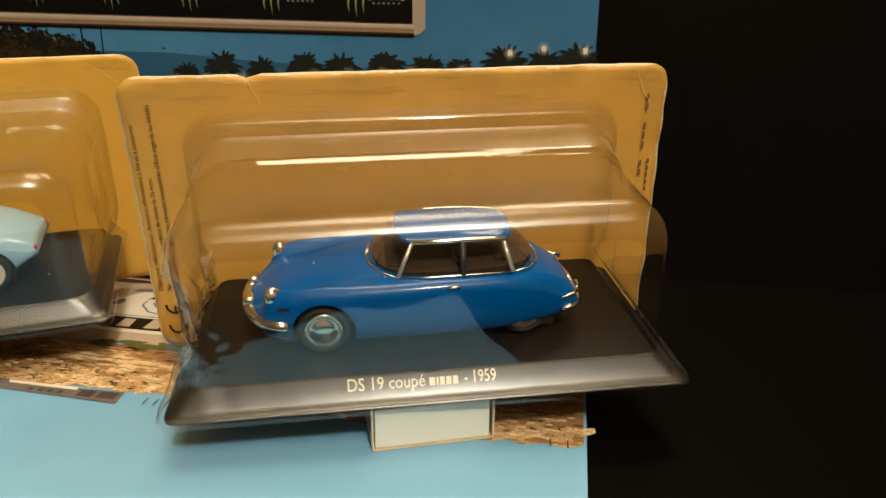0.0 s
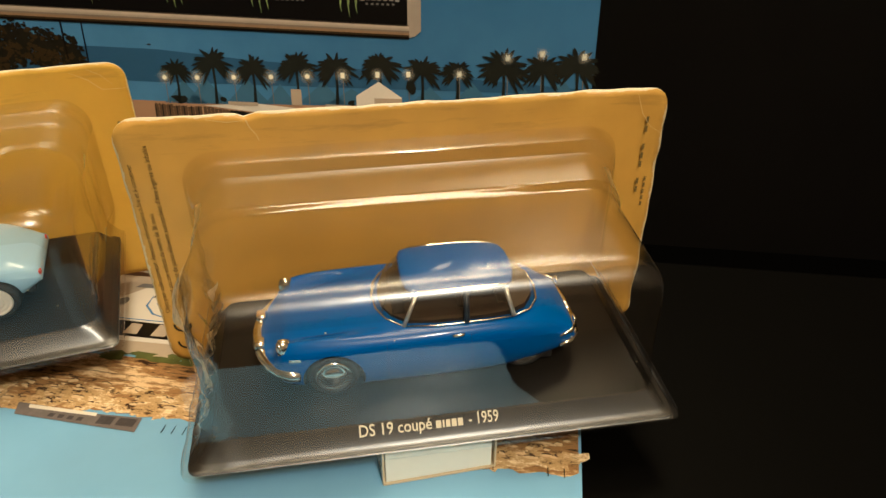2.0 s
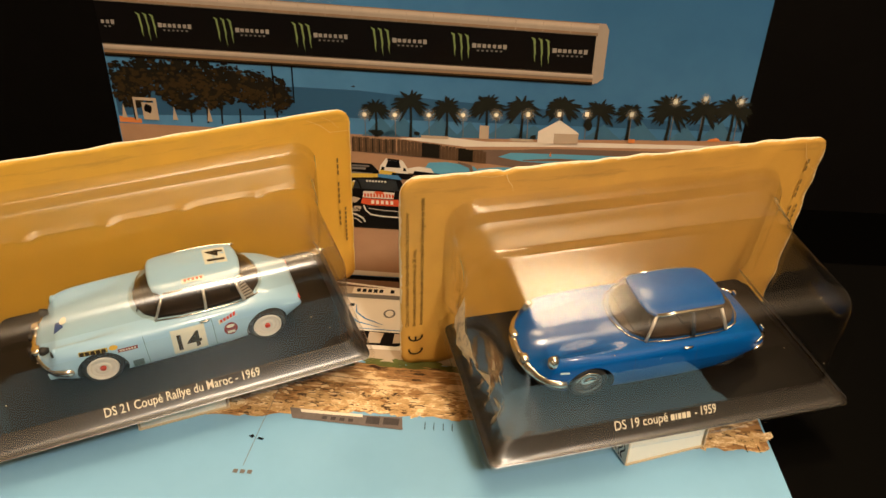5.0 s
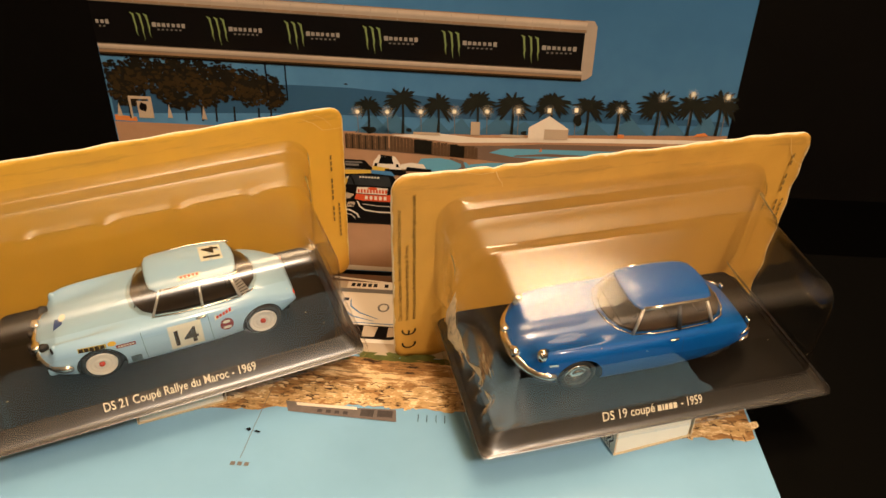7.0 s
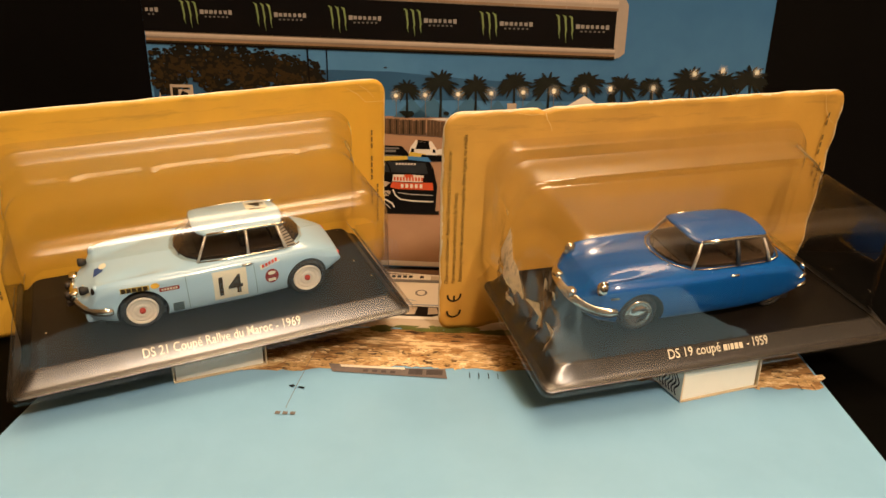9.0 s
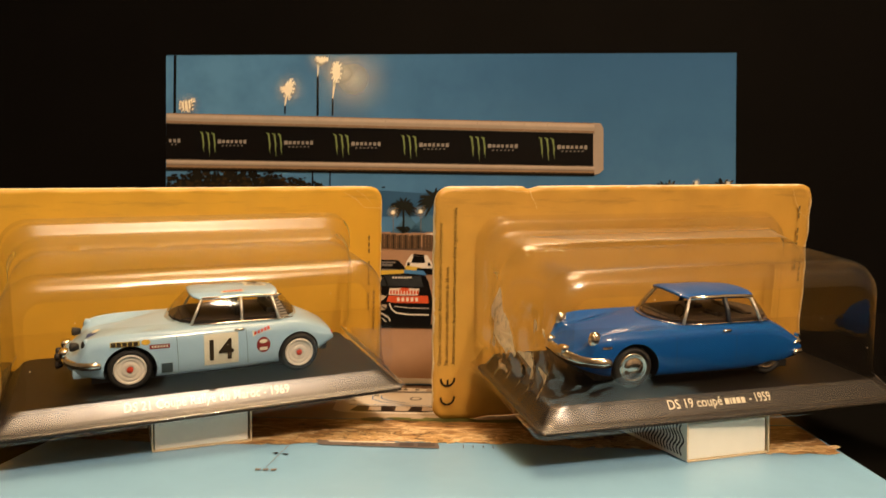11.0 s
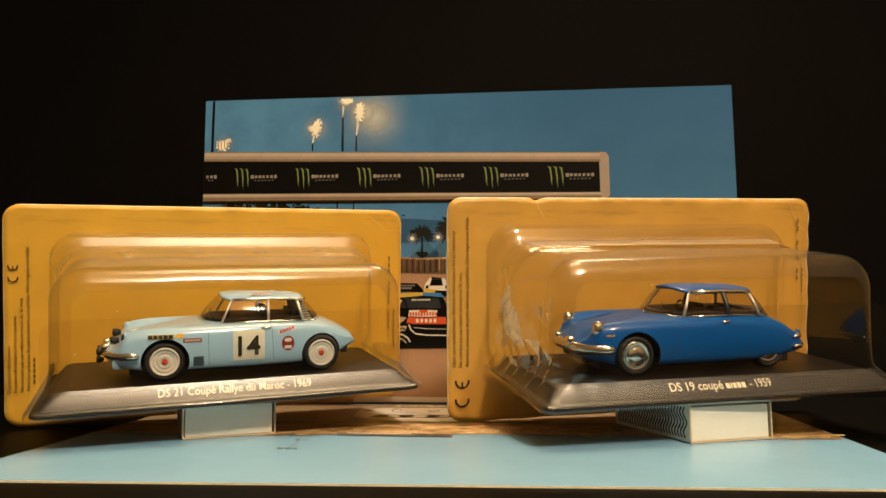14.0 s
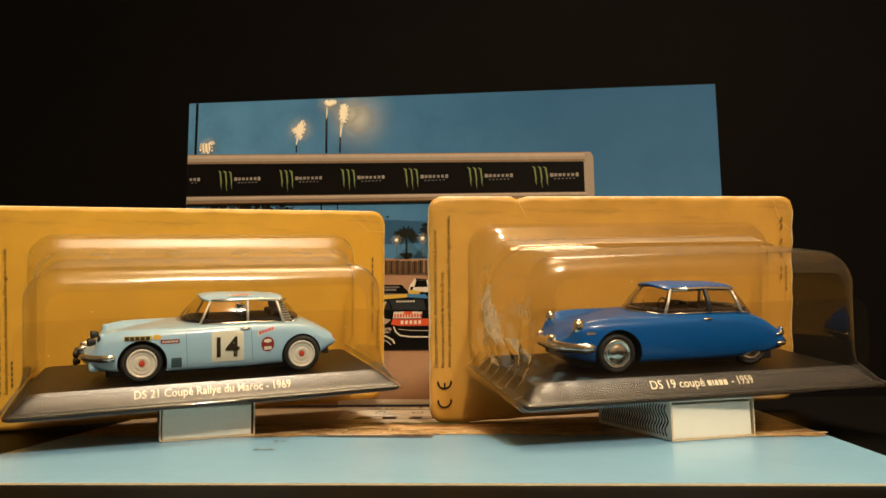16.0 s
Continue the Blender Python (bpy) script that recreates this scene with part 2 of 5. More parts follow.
I_LAMP = ink("printed_lamp", (0.95, 0.89, 0.70))
I_GLOW = glow_ink("printed_halo", (0.72, 0.71, 0.60))
I_RED = ink("printed_red", (0.62, 0.09, 0.03))
I_YELLOW = ink("printed_yellow", (0.62, 0.42, 0.06))
I_HEDGE = surface("printed_hedge", (0.11, 0.065, 0.035), 0.35, vary=0.4, scale=400, spec=0.12)
I_ORANGE = ink("printed_orange", (0.65, 0.22, 0.06))
I_MOSS = surface("printed_moss", (0.10, 0.11, 0.03), 0.35, vary=0.4, scale=300, spec=0.12)
I_KERB = surface("printed_road", (0.45, 0.36, 0.26), 0.35, vary=0.08, scale=150, spec=0.12)


def rock_print(name, scale, stretch, low, mid, high):
    """A photograph of broken rock: fine ledges from near black to pale."""
    m, t, b, links = tree_of(name)
    f = noise_node(t, scale, 9, 0.78, stretch)
    g = noise_node(t, scale * 0.22, 4, 0.6, stretch)
    add = t.nodes.new("ShaderNodeMath")
    add.operation = "MULTIPLY_ADD"
    links.new(g, add.inputs[0])
    add.inputs[1].default_value = 0.55
    links.new(f, add.inputs[2])
    links.new(ramp_node(t, add.outputs[0], [(0.655, low), (0.715, mid), (0.80, mid), (0.88, high)]), b.inputs["Base Color"])
    put(b, Roughness=0.35)
    b.inputs["Specular IOR Level"].default_value = 0.3
    return m


I_ROCK = rock_print("printed_rock", 210.0, (0.45, 1.6, 1.0), (0.03, 0.012, 0.005), (0.36, 0.19, 0.07), (0.80, 0.58, 0.32))
I_RUBBLE = rock_print("printed_rubble", 270.0, (0.8, 1.4, 1.0), (0.05, 0.022, 0.009), (0.56, 0.36, 0.16), (0.92, 0.75, 0.48))
I_ROCKL = surface("printed_rock_light", (0.76, 0.56, 0.31), 0.35, vary=0.2, scale=300, spec=0.35)
I_ROCKD = surface("printed_rock_dark", (0.10, 0.05, 0.022), 0.35, vary=0.4, scale=300, spec=0.35)
I_CARW = surface("printed_white_car", (0.70, 0.64, 0.54), 0.3, vary=0.05, scale=100, spec=0.35)
I_BLUEL = ink("printed_blue_line", (0.06, 0.2, 0.42))


def sky_page(name, low, high, axis, a, b, gloss, rough, pale=None):
    """Coated paper printed with a sky that shifts from one colour to the other."""
    m, t, bs, links = tree_of(name)
    c = t.nodes.new("ShaderNodeTexCoord")
    sep = t.nodes.new("ShaderNodeSeparateXYZ")
    links.new(c.outputs["Object"], sep.inputs[0])
    mr = t.nodes.new("ShaderNodeMapRange")
    mr.inputs["From Min"].default_value, mr.inputs["From Max"].default_value = a, b
    links.new(sep.outputs[axis], mr.inputs["Value"])
    col = mix_node(t, mr.outputs[0], (*low, 1), (*high, 1))
    if pale:
        across = t.nodes.new("ShaderNodeMapRange")
        across.inputs["From Min"].default_value, across.inputs["From Max"].default_value = 0.06, -0.12
        links.new(sep.outputs[0], across.inputs["Value"])
        col = mix_node(t, across.outputs[0], col, (*pale, 1))
    col = mix_node(t, ramp_node(t, noise_node(t, 40, 3), [(0.4, (0, 0, 0)), (0.75, (0.5, 0.5, 0.5))]), col, (*[x * 0.92 for x in high], 1))
    links.new(col, bs.inputs["Base Color"])
    put(bs, Roughness=rough)
    bs.inputs["Specular IOR Level"].default_value = gloss
    return m


M_SKY = sky_page("printed_dusk_sky", (0.060, 0.178, 0.340), (0.031, 0.119, 0.264), 2, 0.08, 0.17, 0.12, 0.35, (0.088, 0.255, 0.475))
M_DAY = sky_page("printed_day_sky", (0.235, 0.47, 0.70), (0.215, 0.445, 0.68), 1, 0.1, 0.2, 0.3, 0.26)


# ---- mesh helpers ----
MM = 0.001


def link_mesh(name, verts, faces, mats, parent=None, label="", smooth=False, slots=None):
    me = bpy.data.meshes.new(name)
    me.from_pydata([tuple(v) for v in verts], [], faces)
    for m in mats if isinstance(mats, (list, tuple)) else [mats]:
        me.materials.append(m)
    if slots:
        me.polygons.foreach_set("material_index", slots)
    bm = bmesh.new()
    bm.from_mesh(me)
    bmesh.ops.recalc_face_normals(bm, faces=bm.faces)
    for f in bm.faces:
        f.smooth = smooth
    bm.to_mesh(me)
    bm.free()
    me.update()
    ob = new(name, me)
    if parent is not None:
        ob.parent = parent
    if label:
        ob["label"] = label
    return ob


def part(name, bm, material, parent, label="", smooth=False):
    """Links a bmesh as one mesh object under a thing or a part."""
    me = bpy.data.meshes.new(name)
    for f in bm.faces:
        f.smooth = smooth
    bm.to_mesh(me)
    bm.free()
    me.materials.append(material)
    ob = new(name, me)
    ob.parent = parent
    if label:
        ob["label"] = label
    return ob


def holder(name, m=None):
    ob = new(name)
    ob.empty_display_size = 0.01
    if m is not None:
        ob.matrix_world = m
    return ob


def rounded_box(sx, sy, sz, r, at=(0, 0, 0), seg=2):
    """A box with bevelled edges, standing on its base; sizes in metres."""
    bm = bmesh.new()
    bmesh.ops.create_cube(bm, size=1)
    bmesh.ops.scale(bm, vec=(sx, sy, sz), verts=bm.verts)
    bmesh.ops.translate(bm, vec=(at[0], at[1], at[2] + sz / 2), verts=bm.verts)
    if r > 0:
        bmesh.ops.bevel(bm, geom=bm.edges[:], offset=r, segments=seg, affect="EDGES", profile=0.6)
    return bm


def loft(rings, closed=True, caps=True):
    """Faces between rings of equal length."""
    n = len(rings[0])
    verts = [v for r in rings for v in r]
    faces = []
    for k in range(len(rings) - 1):
        for i in range(n if closed else n - 1):
            j = (i + 1) % n
            faces.append((k * n + i, k * n + j, (k + 1) * n + j, (k + 1) * n + i))
    if caps and closed:
        faces.append(tuple(range(n)))
        faces.append(tuple((len(rings) - 1) * n + i for i in range(n)))
    return verts, faces


def tube(points, radius, n=8, flat=1.0):
    """A round bar along points; flat squeezes it upright."""
    pts = [Vector(p) for p in points]
    rings = []
    for i, p in enumerate(pts):
        d = (pts[min(i + 1, len(pts) - 1)] - pts[max(i - 1, 0)]).normalized()
        up = Vector((0, 0, 1)) if abs(d.z) < 0.95 else Vector((1, 0, 0))
        s = d.cross(up).normalized()
        u = s.cross(d).normalized()
        r = radius[i] if isinstance(radius, (list, tuple)) else radius
        rings.append([p + r * (math.cos(a) * s + flat * math.sin(a) * u) for a in (2 * math.pi * k / n for k in range(n))])
    return loft(rings)


def lathe(profile, n=32):
    """Turns (radius, along) about the y axis."""
    rings = [[(r * math.cos(a), y, r * math.sin(a)) for a in (2 * math.pi * k / n for k in range(n))] for r, y in profile]
    return loft(rings)


def smooth_curve(xs, ys, x):
    """A curve through the given values without overshoot."""
    xs, ys = np.asarray(xs, float), np.asarray(ys, float)
    h, d = np.diff(xs), np.diff(ys) / np.diff(xs)
    m = np.zeros_like(ys)
    m[0], m[-1] = d[0], d[-1]
    for i in range(1, len(xs) - 1):
        m[i] = 0 if d[i - 1] * d[i] <= 0 else 2 * d[i - 1] * d[i] / (d[i - 1] + d[i])
    x = min(max(x, xs[0]), xs[-1])
    i = min(int(np.searchsorted(xs, x, "right")) - 1, len(xs) - 2)
    t = (x - xs[i]) / h[i]
    return float((1 + 2 * t) * (1 - t) ** 2 * ys[i] + t * (1 - t) ** 2 * h[i] * m[i] + t * t * (3 - 2 * t) * ys[i + 1] + t * t * (t - 1) * h[i] * m[i + 1])


def letters(text, size, place, name, material, parent, label="", width=0.0, bold=0.0):
    """Flat lettering in Blender's own font; place(x, y) gives each corner's spot in metres; width: how wide the line is."""
    cu = bpy.data.curves.new(name, "FONT")
    cu.body, cu.size, cu.resolution_u, cu.offset = text, size, 3, bold
    tmp = bpy.data.objects.new(name, cu)
    scene.collection.objects.link(tmp)
    dg = bpy.context.evaluated_depsgraph_get()
    me = bpy.data.meshes.new_from_object(tmp.evaluated_get(dg))
    bpy.data.objects.remove(tmp)
    bpy.data.curves.remove(cu)
    left = min(v.co.x for v in me.vertices)
    wide = max(v.co.x for v in me.vertices) - left
    for v in me.vertices:
        v.co = Vector(place((v.co.x - left) * (width / wide if width else 1), v.co.y))
    me.name = name
    me.materials.clear()
    me.materials.append(material)
    ob = new(name, me)
    ob.parent = parent
    if label:
        ob["label"] = label
    return ob


# ---- the setting ----
def slab(name, x0, x1, y0, y1, z0, z1, mat, label, category):
    bm = rounded_box(x1 - x0, y1 - y0, z1 - z0, 0, ((x0 + x1) / 2, (y0 + y1) / 2, z0))
    me = bpy.data.meshes.new(name)
    bm.to_mesh(me)
    bm.free()
    me.materials.append(mat)
    return tagged(new(name, me), label, category, kind="structure")


slab("floor", -2.2, 2.2, -2.4, 1.9, -0.80, -0.75, M_FLOORR, "dark floor of the room", "floor")
# Ceiling and brown walls are unseen, added for warm bounce and film reflections.
slab("ceiling", -2.2, 2.2, -2.4, 1.9, 1.75, 1.80, M_CEIL, "unseen tan ceiling added for warm bounce and reflections", "ceiling")
slab("wall_north", -2.2, 2.2, 1.9, 1.98, -0.75, 1.75, M_BACK, "matt black wall far behind the display", "wall")
slab("wall_south", -2.2, 2.2, -2.48, -2.4, -0.75, 1.75, M_WALL, "unseen brown wall added for bounce and reflections", "wall")
slab("wall_west", -2.28, -2.2, -2.4, 1.9, -0.75, 1.75, M_WALL, "unseen brown wall added for bounce and reflections", "wall")
slab("wall_east", 2.2, 2.28, -2.4, 1.9, -0.75, 1.75, M_WALL, "unseen brown wall added for bounce and reflections", "wall")

table = tagged(holder("display_table"), "dark stained table top under the calendar and models", "table")
part("tabletop", rounded_box(1.5, 0.84, 0.03, 0.002, (0.05, -0.082, -0.03)), M_TABLE, table)
for tx in (-0.63, 0.73):
    for ty in (-0.46, 0.30):
        part("leg", rounded_box(0.05, 0.05, 0.72, 0.004, (tx, ty, -0.75)), M_TABLE, table)


# ---- the open calendar: one page upright, one flat on the table ----
calendar = tagged(holder("wall_calendar"), "open glossy photo calendar, one page upright, one flat", "calendar")
UP_Y0, UP_Y1, UP_H = 0.2945, 0.3003, 0.1735
rnd = random.Random(5)


def up_spot(u, v, layer=0):
    """A spot on the upright page: millimetres across and up, and how many inks lie below."""
    return (u * MM, UP_Y0 + (UP_Y1 - UP_Y0) * v * MM / UP_H - 0.00008 * layer, v * MM)


def low_spot(u, v, layer=0):
    """A spot on the lying page: millimetres across and away."""
    return (u * MM, v * MM, 0.00065 + 0.00006 * layer)


def sheet(name, corners, spot, thick, mat, nu=24, nv=16):
    """A page with a little thickness and its own slight sag."""
    (a, b, c, d) = corners
    front, back, faces = [], [], []
    for j in range(nv + 1):
        for i in range(nu + 1):
            s, t = i / nu, j / nv
            u = (1 - t) * ((1 - s) * a[0] + s * b[0]) + t * ((1 - s) * d[0] + s * c[0])
            v = (1 - t) * ((1 - s) * a[1] + s * b[1]) + t * ((1 - s) * d[1] + s * c[1])
            p = Vector(spot(u, v))
            front.append(p)
            back.append(p + Vector(thick))
    n = nu + 1
    verts = front + back
    o = len(front)
    for j in range(nv):
        for i in range(nu):
            q = (j * n + i, j * n + i + 1, (j + 1) * n + i + 1, (j + 1) * n + i)
            faces.append(q)
            faces.append(tuple(o + k for k in reversed(q)))
    rim = [j for j in range(n)] + [j * n + nu for j in range(1, nv + 1)] + [nv * n + i for i in range(nu - 1, -1, -1)] + [j * n for j in range(nv - 1, 0, -1)]
    for k in range(len(rim)):
        p, q = rim[k], rim[(k + 1) % len(rim)]
        faces.append((p, q, o + q, o + p))
    slots = [0] * (len(faces) - len(rim)) + [1] * len(rim)
    return link_mesh(name, verts, faces, [mat, M_EDGE], calendar, slots=slots)


upper_page = sheet("upper_page", ((-148.8, 0.7), (146.4, 0.7), (147.5, 171.3), (-149.4, 173.7)), up_spot, (0, 0.0006, 0), M_SKY)
lower_page = sheet("lower_page", ((-146, 104), (149.5, 108.5), (149.5, 291), (-147, 291)), low_spot, (0, 0, -0.0006), M_DAY)


def each(name, shapes, mat, layer, page=None):
    """The same, one part for each shape."""
    for s in shapes:
        art(name, [s], mat, layer, page)


def art(name, shapes, mat, layer, page=None, stuff=False):
    """Printed flat shapes, outlines in millimetres."""
    page = page or upper_page
    spot = up_spot if page is upper_page else low_spot
    verts, faces = [], []
    for k, s in enumerate(shapes):
        faces.append(tuple(range(len(verts), len(verts) + len(s))))
        verts += [spot(u, v, layer + 0.8 * k / len(shapes)) for u, v in s]
    ob = link_mesh(name, verts, faces, mat, page)
    if stuff:
        ob["kind"] = "stuff"
    bm = bmesh.new()
    bm.from_mesh(ob.data)
    bmesh.ops.triangulate(bm, faces=[f for f in bm.faces if len(f.verts) > 4])
    bm.to_mesh(ob.data)
    bm.free()
    return ob


def box2(x0, z0, x1, z1):
    return [(x0, z0), (x1, z0), (x1, z1), (x0, z1)]


def blob(x, z, rx, rz, n=12, rough=0.0, turn=0.0):
    out = []
    for k in range(n):
        a = 2 * math.pi * k / n + turn
        f = 1 + rough * (rnd.random() - 0.5) * 2
        out.append((x + rx * f * math.cos(a), z + rz * f * math.sin(a)))
    return out


def stroke(pts, w):
    """A line of some width through points."""
    left, right = [], []
    for i, (x, z) in enumerate(pts):
        a, b = pts[max(i - 1, 0)], pts[min(i + 1, len(pts) - 1)]
        dx, dz = b[0] - a[0], b[1] - a[1]
        n = math.hypot(dx, dz) or 1
        ww = w[i] if isinstance(w, (list, tuple)) else w
        left.append((x - dz / n * ww / 2, z + dx / n * ww / 2))
        right.append((x + dz / n * ww / 2, z - dx / n * ww / 2))
    quads = []
    for i in range(len(pts) - 1):
        quads.append([left[i], left[i + 1], right[i + 1], right[i]])
    return quads


def round_stroke(quads):
    """One outline round the quads of a stroke."""
    return [q[0] for q in quads] + [quads[-1][1], quads[-1][2]] + [q[3] for q in reversed(quads)]


def halo(name, spots, layer, page=None):
    """Printed halos: discs whose ink fades outwards."""
    for k, (x, z, r) in enumerate(spots):
        verts, faces, uvs = [], [], []
        faces.append(tuple(range(len(verts), len(verts) + 4)))
        top = min(1.0, (172.6 - z) / r)
        left = max(-1.0, (-147.5 - x) / r)
        corners = ((left, -1), (1, -1), (1, top), (left, top))
        verts += [up_spot(x + a * r, z + b * r, layer + 0.14 * k) for a, b in corners]
        uvs += [(0.5 + a / 2, 0.5 + b / 2) for a, b in corners]
        me = bpy.data.meshes.new(name)
        me.from_pydata(verts, [], faces)
        lay = me.uv_layers.new(name="UVMap")
        for i, uv in enumerate(uvs):
            lay.data[i].uv = uv
        me.materials.append(I_GLOW)
        ob = new(name, me)
        ob.parent = upper_page


def grid_line(x):
    """Foot of the printed promenade, which climbs to the right."""
    return 80.0 + (x + 6) * 0.038


# ground, track and sea
art("printed_sea", [[(-148, 84), (-58, 88), (-30, 88), (146.8, 90), (146.8, 92), (60, 96.5), (10, 98.5), (-30, 101.5), (-58, 101.8), (-148, 101)]], I_SEA, 1)
art("printed_ground", [[(-148.6, 1.2), (146.3, 1.2), (146.8, 85.8), (75, 82.8), (30, 81), (-33, 80), (-148.6, 80)]], I_ASPH, 2)
canopies = []
for k, x in enumerate((-20, -10, 8, 22, 40, 52, 84, 101, 121, 136)):
    w, h, f = 7 + 4 * rnd.random(), 6 + 5 * rnd.random(), grid_line(x)
    canopies.append([(x - w, f), (x + w, f), (x + w * 0.5, f + h * 0.45), (x, f + h), (x - w * 0.5, f + h * 0.45)])
each("printed_canopy", canopies, I_HAZE, 2)
art("printed_kerb", [[(20, 76.5), (60, 78.5), (146.8, 81.5), (146.8, 83.2), (80, 81.5), (30, 79.5)], [(-12, 79), (20, 76.5), (30, 79.5), (10, 81)]], I_WHITE, 3)
art("printed_track", [[(-30, 71), (30, 68.5), (50, 66.5), (146.8, 72), (146.8, 77.5), (90, 76), (45, 76.2), (20, 75)], [(30, 73.4), (146.8, 78.6), (146.8, 79.6), (60, 77.6), (34, 75.2)]], I_ASPH2, 3)
each("printed_runoff", [
    [(0, 63), (4, 61), (14, 60.5), (22, 61.5), (28, 63.5), (25, 66.5), (12, 68.2), (3, 67.5)],
    [(26, 62), (38, 63), (56, 66), (52, 67.5), (36, 66.8), (27, 65.6)],
    [(36, 72.2), (48, 70.4), (75, 70), (146.8, 74.6), (146.8, 77), (90, 75.4), (60, 75), (42, 74.6)],
], I_CYAN, 4)
art("printed_track_bend", stroke([(20, 61), (24, 63.5), (23, 66.5), (17, 68.3)], [1.5, 2.5, 2, 0.8]), I_ASPH2, 5)
art("printed_track_bend", stroke([(48, 71), (64, 72.2), (84, 72), (110, 74)], [0.6, 1.4, 1.6, 0.8]), I_ASPH2, 5)
hedge = []
for x0, x1, t0, t1, b0, b1 in ((-34, -13, 79.4, 78.6, 71.4, 71.2), (-12.4, 30.5, 79, 75, 70.8, 68.4)):
    n = int((x1 - x0) / 1.6)
    for k in range(n):
        a, c = k / n, (k + 0.93) / n
        tz, bz = t0 + (t1 - t0) * a, b0 + (b1 - b0) * a
        hedge.append([(x0 + (x1 - x0) * a, bz), (x0 + (x1 - x0) * c, bz), (x0 + (x1 - x0) * c, tz - rnd.random() * 0.8), (x0 + (x1 - x0) * a, tz - rnd.random() * 0.8)])
art("printed_barrier", hedge, I_HEDGE, 6, stuff=True)
art("printed_barrier_dark", [stroke([(-34 + 1.62 * k, 71.4), (-34 + 1.62 * k, 78.6)], 0.5)[0] for k in range(0, 13, 2)] + [[(-0.5, 70.5), (8, 70), (8, 77), (-0.5, 77.6)], [(17, 69.4), (24, 69), (24, 75), (17, 75.8)]], I_TREE, 7, stuff=True)
art("printed_pit_lane", [[(-148, 80.6), (-137, 80.4), (-137, 82.6), (-148, 83.6)]], I_ORANGE, 3)

# trees and palms
clumps, lit, limbs = [], [], []
CROWNS = ((-143, 101, 8, 10), (-131, 104, 10, 9), (-119, 101, 9, 11), (-108, 105, 11, 9), (-101, 97, 8, 8), (-91, 102, 10, 9), (-79, 100, 9, 9), (-69, 98, 7, 8), (-138, 93, 8, 5), (-113, 92, 9, 4))
for cx, cz, rx, rz in CROWNS:
    for k in range(6):
        a = rnd.uniform(0.3, 2.85)
        limbs.append(stroke([(cx + 0.3 * rnd.uniform(-1, 1), cz - rz * 0.8), (cx + rx * 0.4 * math.cos(a), cz - rz * 0.2), (cx + rx * 0.85 * math.cos(a), cz + rz * 0.7 * math.sin(a))], [0.7, 0.4, 0.15]))
    for k in range(int(4.2 * rx * rz)):
        a, d = rnd.uniform(0, 2 * math.pi), rnd.random() ** 0.55
        x, z = cx + rx * d * math.cos(a), cz + rz * d * math.sin(a) + 0.8 * math.sin(x * 0.7 if k else 0)
        if x < -148 or (math.sin(x * 0.62) * math.sin(z * 0.8 + 1.1) > 0.72 and d > 0.55):
            continue
        r = rnd.uniform(0.3, 1.2) * (1.35 - 0.6 * d)
        (lit if rnd.random() < (0.2 if z < cz else 0.08) else clumps).append(blob(x, z, r * rnd.uniform(1.0, 1.7), r, 6, 0.5, rnd.random() * 3))
art("printed_tree_limbs", [q for b in limbs for q in b], I_TREE, 4, stuff=True)
art("printed_foliage", clumps, I_TREE, 4, stuff=True)
art("printed_tree_leaves", lit, I_TREE2, 5, stuff=True)
each("printed_tree_trunk", [stroke([(x, 82), (x + 0.4, 90)], 0.9)[0] for x in (-140, -112, -104, -97, -88, -76, -70)], I_TREE, 4)


def palm(x, z, size, foot):
    out = stroke([(x, foot), (x + 0.3, (foot + z) / 2), (x, z)], [1.5, 1.0, 1.2])
    out.append(blob(x, z + 0.2, size * 0.33, size * 0.3, 10, 0.3))
    for k in range(33):
        a = math.radians(-52 + 284 * k / 32 + rnd.uniform(-7, 7))
        r = size * rnd.uniform(0.75, 1.22)
        pts = [(x + r * s * math.cos(a), z + r * s * math.sin(a) * 0.9 - 1.9 * s * s * size / 7) for s in (0, 0.3, 0.6, 0.85, 1)]
        out += stroke(pts, [0.8, 1.25 * size / 7, 1.15 * size / 7, 0.7 * size / 7, 0.06])
    return out


PALMS = ((-22.5, 93.5, 5.5), (-6, 97, 7), (11, 95, 6.5), (29.5, 97, 7), (46, 97, 7), (64, 98.5, 7), (81, 97, 6.5), (95, 97, 5.5), (113, 99.5, 8), (128, 99.5, 7), (141, 101, 7.5))
for x, z, s in PALMS:
    art("printed_palm", palm(x, z, 1.17 * s, grid_line(x)), I_PALM, 6)
each("printed_palm_skirt", [blob(-22.5, 81.5, 3.2, 2, 9, 0.4), blob(-3, 82, 1.6, 1.2, 7, 0.4), blob(52, 83, 1.4, 1, 7, 0.4)] + [blob(60, 95, 3.2, 2.6, 9, 0.4), blob(109, 97, 4, 4, 10, 0.4), blob(77, 90, 2.2, 3, 8, 0.3)], I_PALM, 6)
LAMPS = ((-27.8, 90.2), (-13.4, 90.7), (2.6, 91.4), (18.6, 92.2), (34, 93), (48.7, 93.9), (63, 94.8), (75.5, 95.4), (95.8, 96.2), (114.4, 103.2), (127.4, 105.1), (143.2, 104.5))
each("printed_lamp_post", [stroke([(x + 0.3, grid_line(x)), (x, z)], 0.35)[0] for x, z in LAMPS], I_GREY, 5)
halo("printed_lamp_halo", [(x, z, 4.2) for x, z in LAMPS[:6]] + [(x, z, 3.4) for x, z in LAMPS[6:]], 7)
each("printed_lamp", [blob(x, z, 0.95, 0.95, 10) if k < 5 else box2(x - 0.8, z - 1.1, x + 0.8, z + 1.1) for k, (x, z) in enumerate(LAMPS)], I_LAMP, 8)
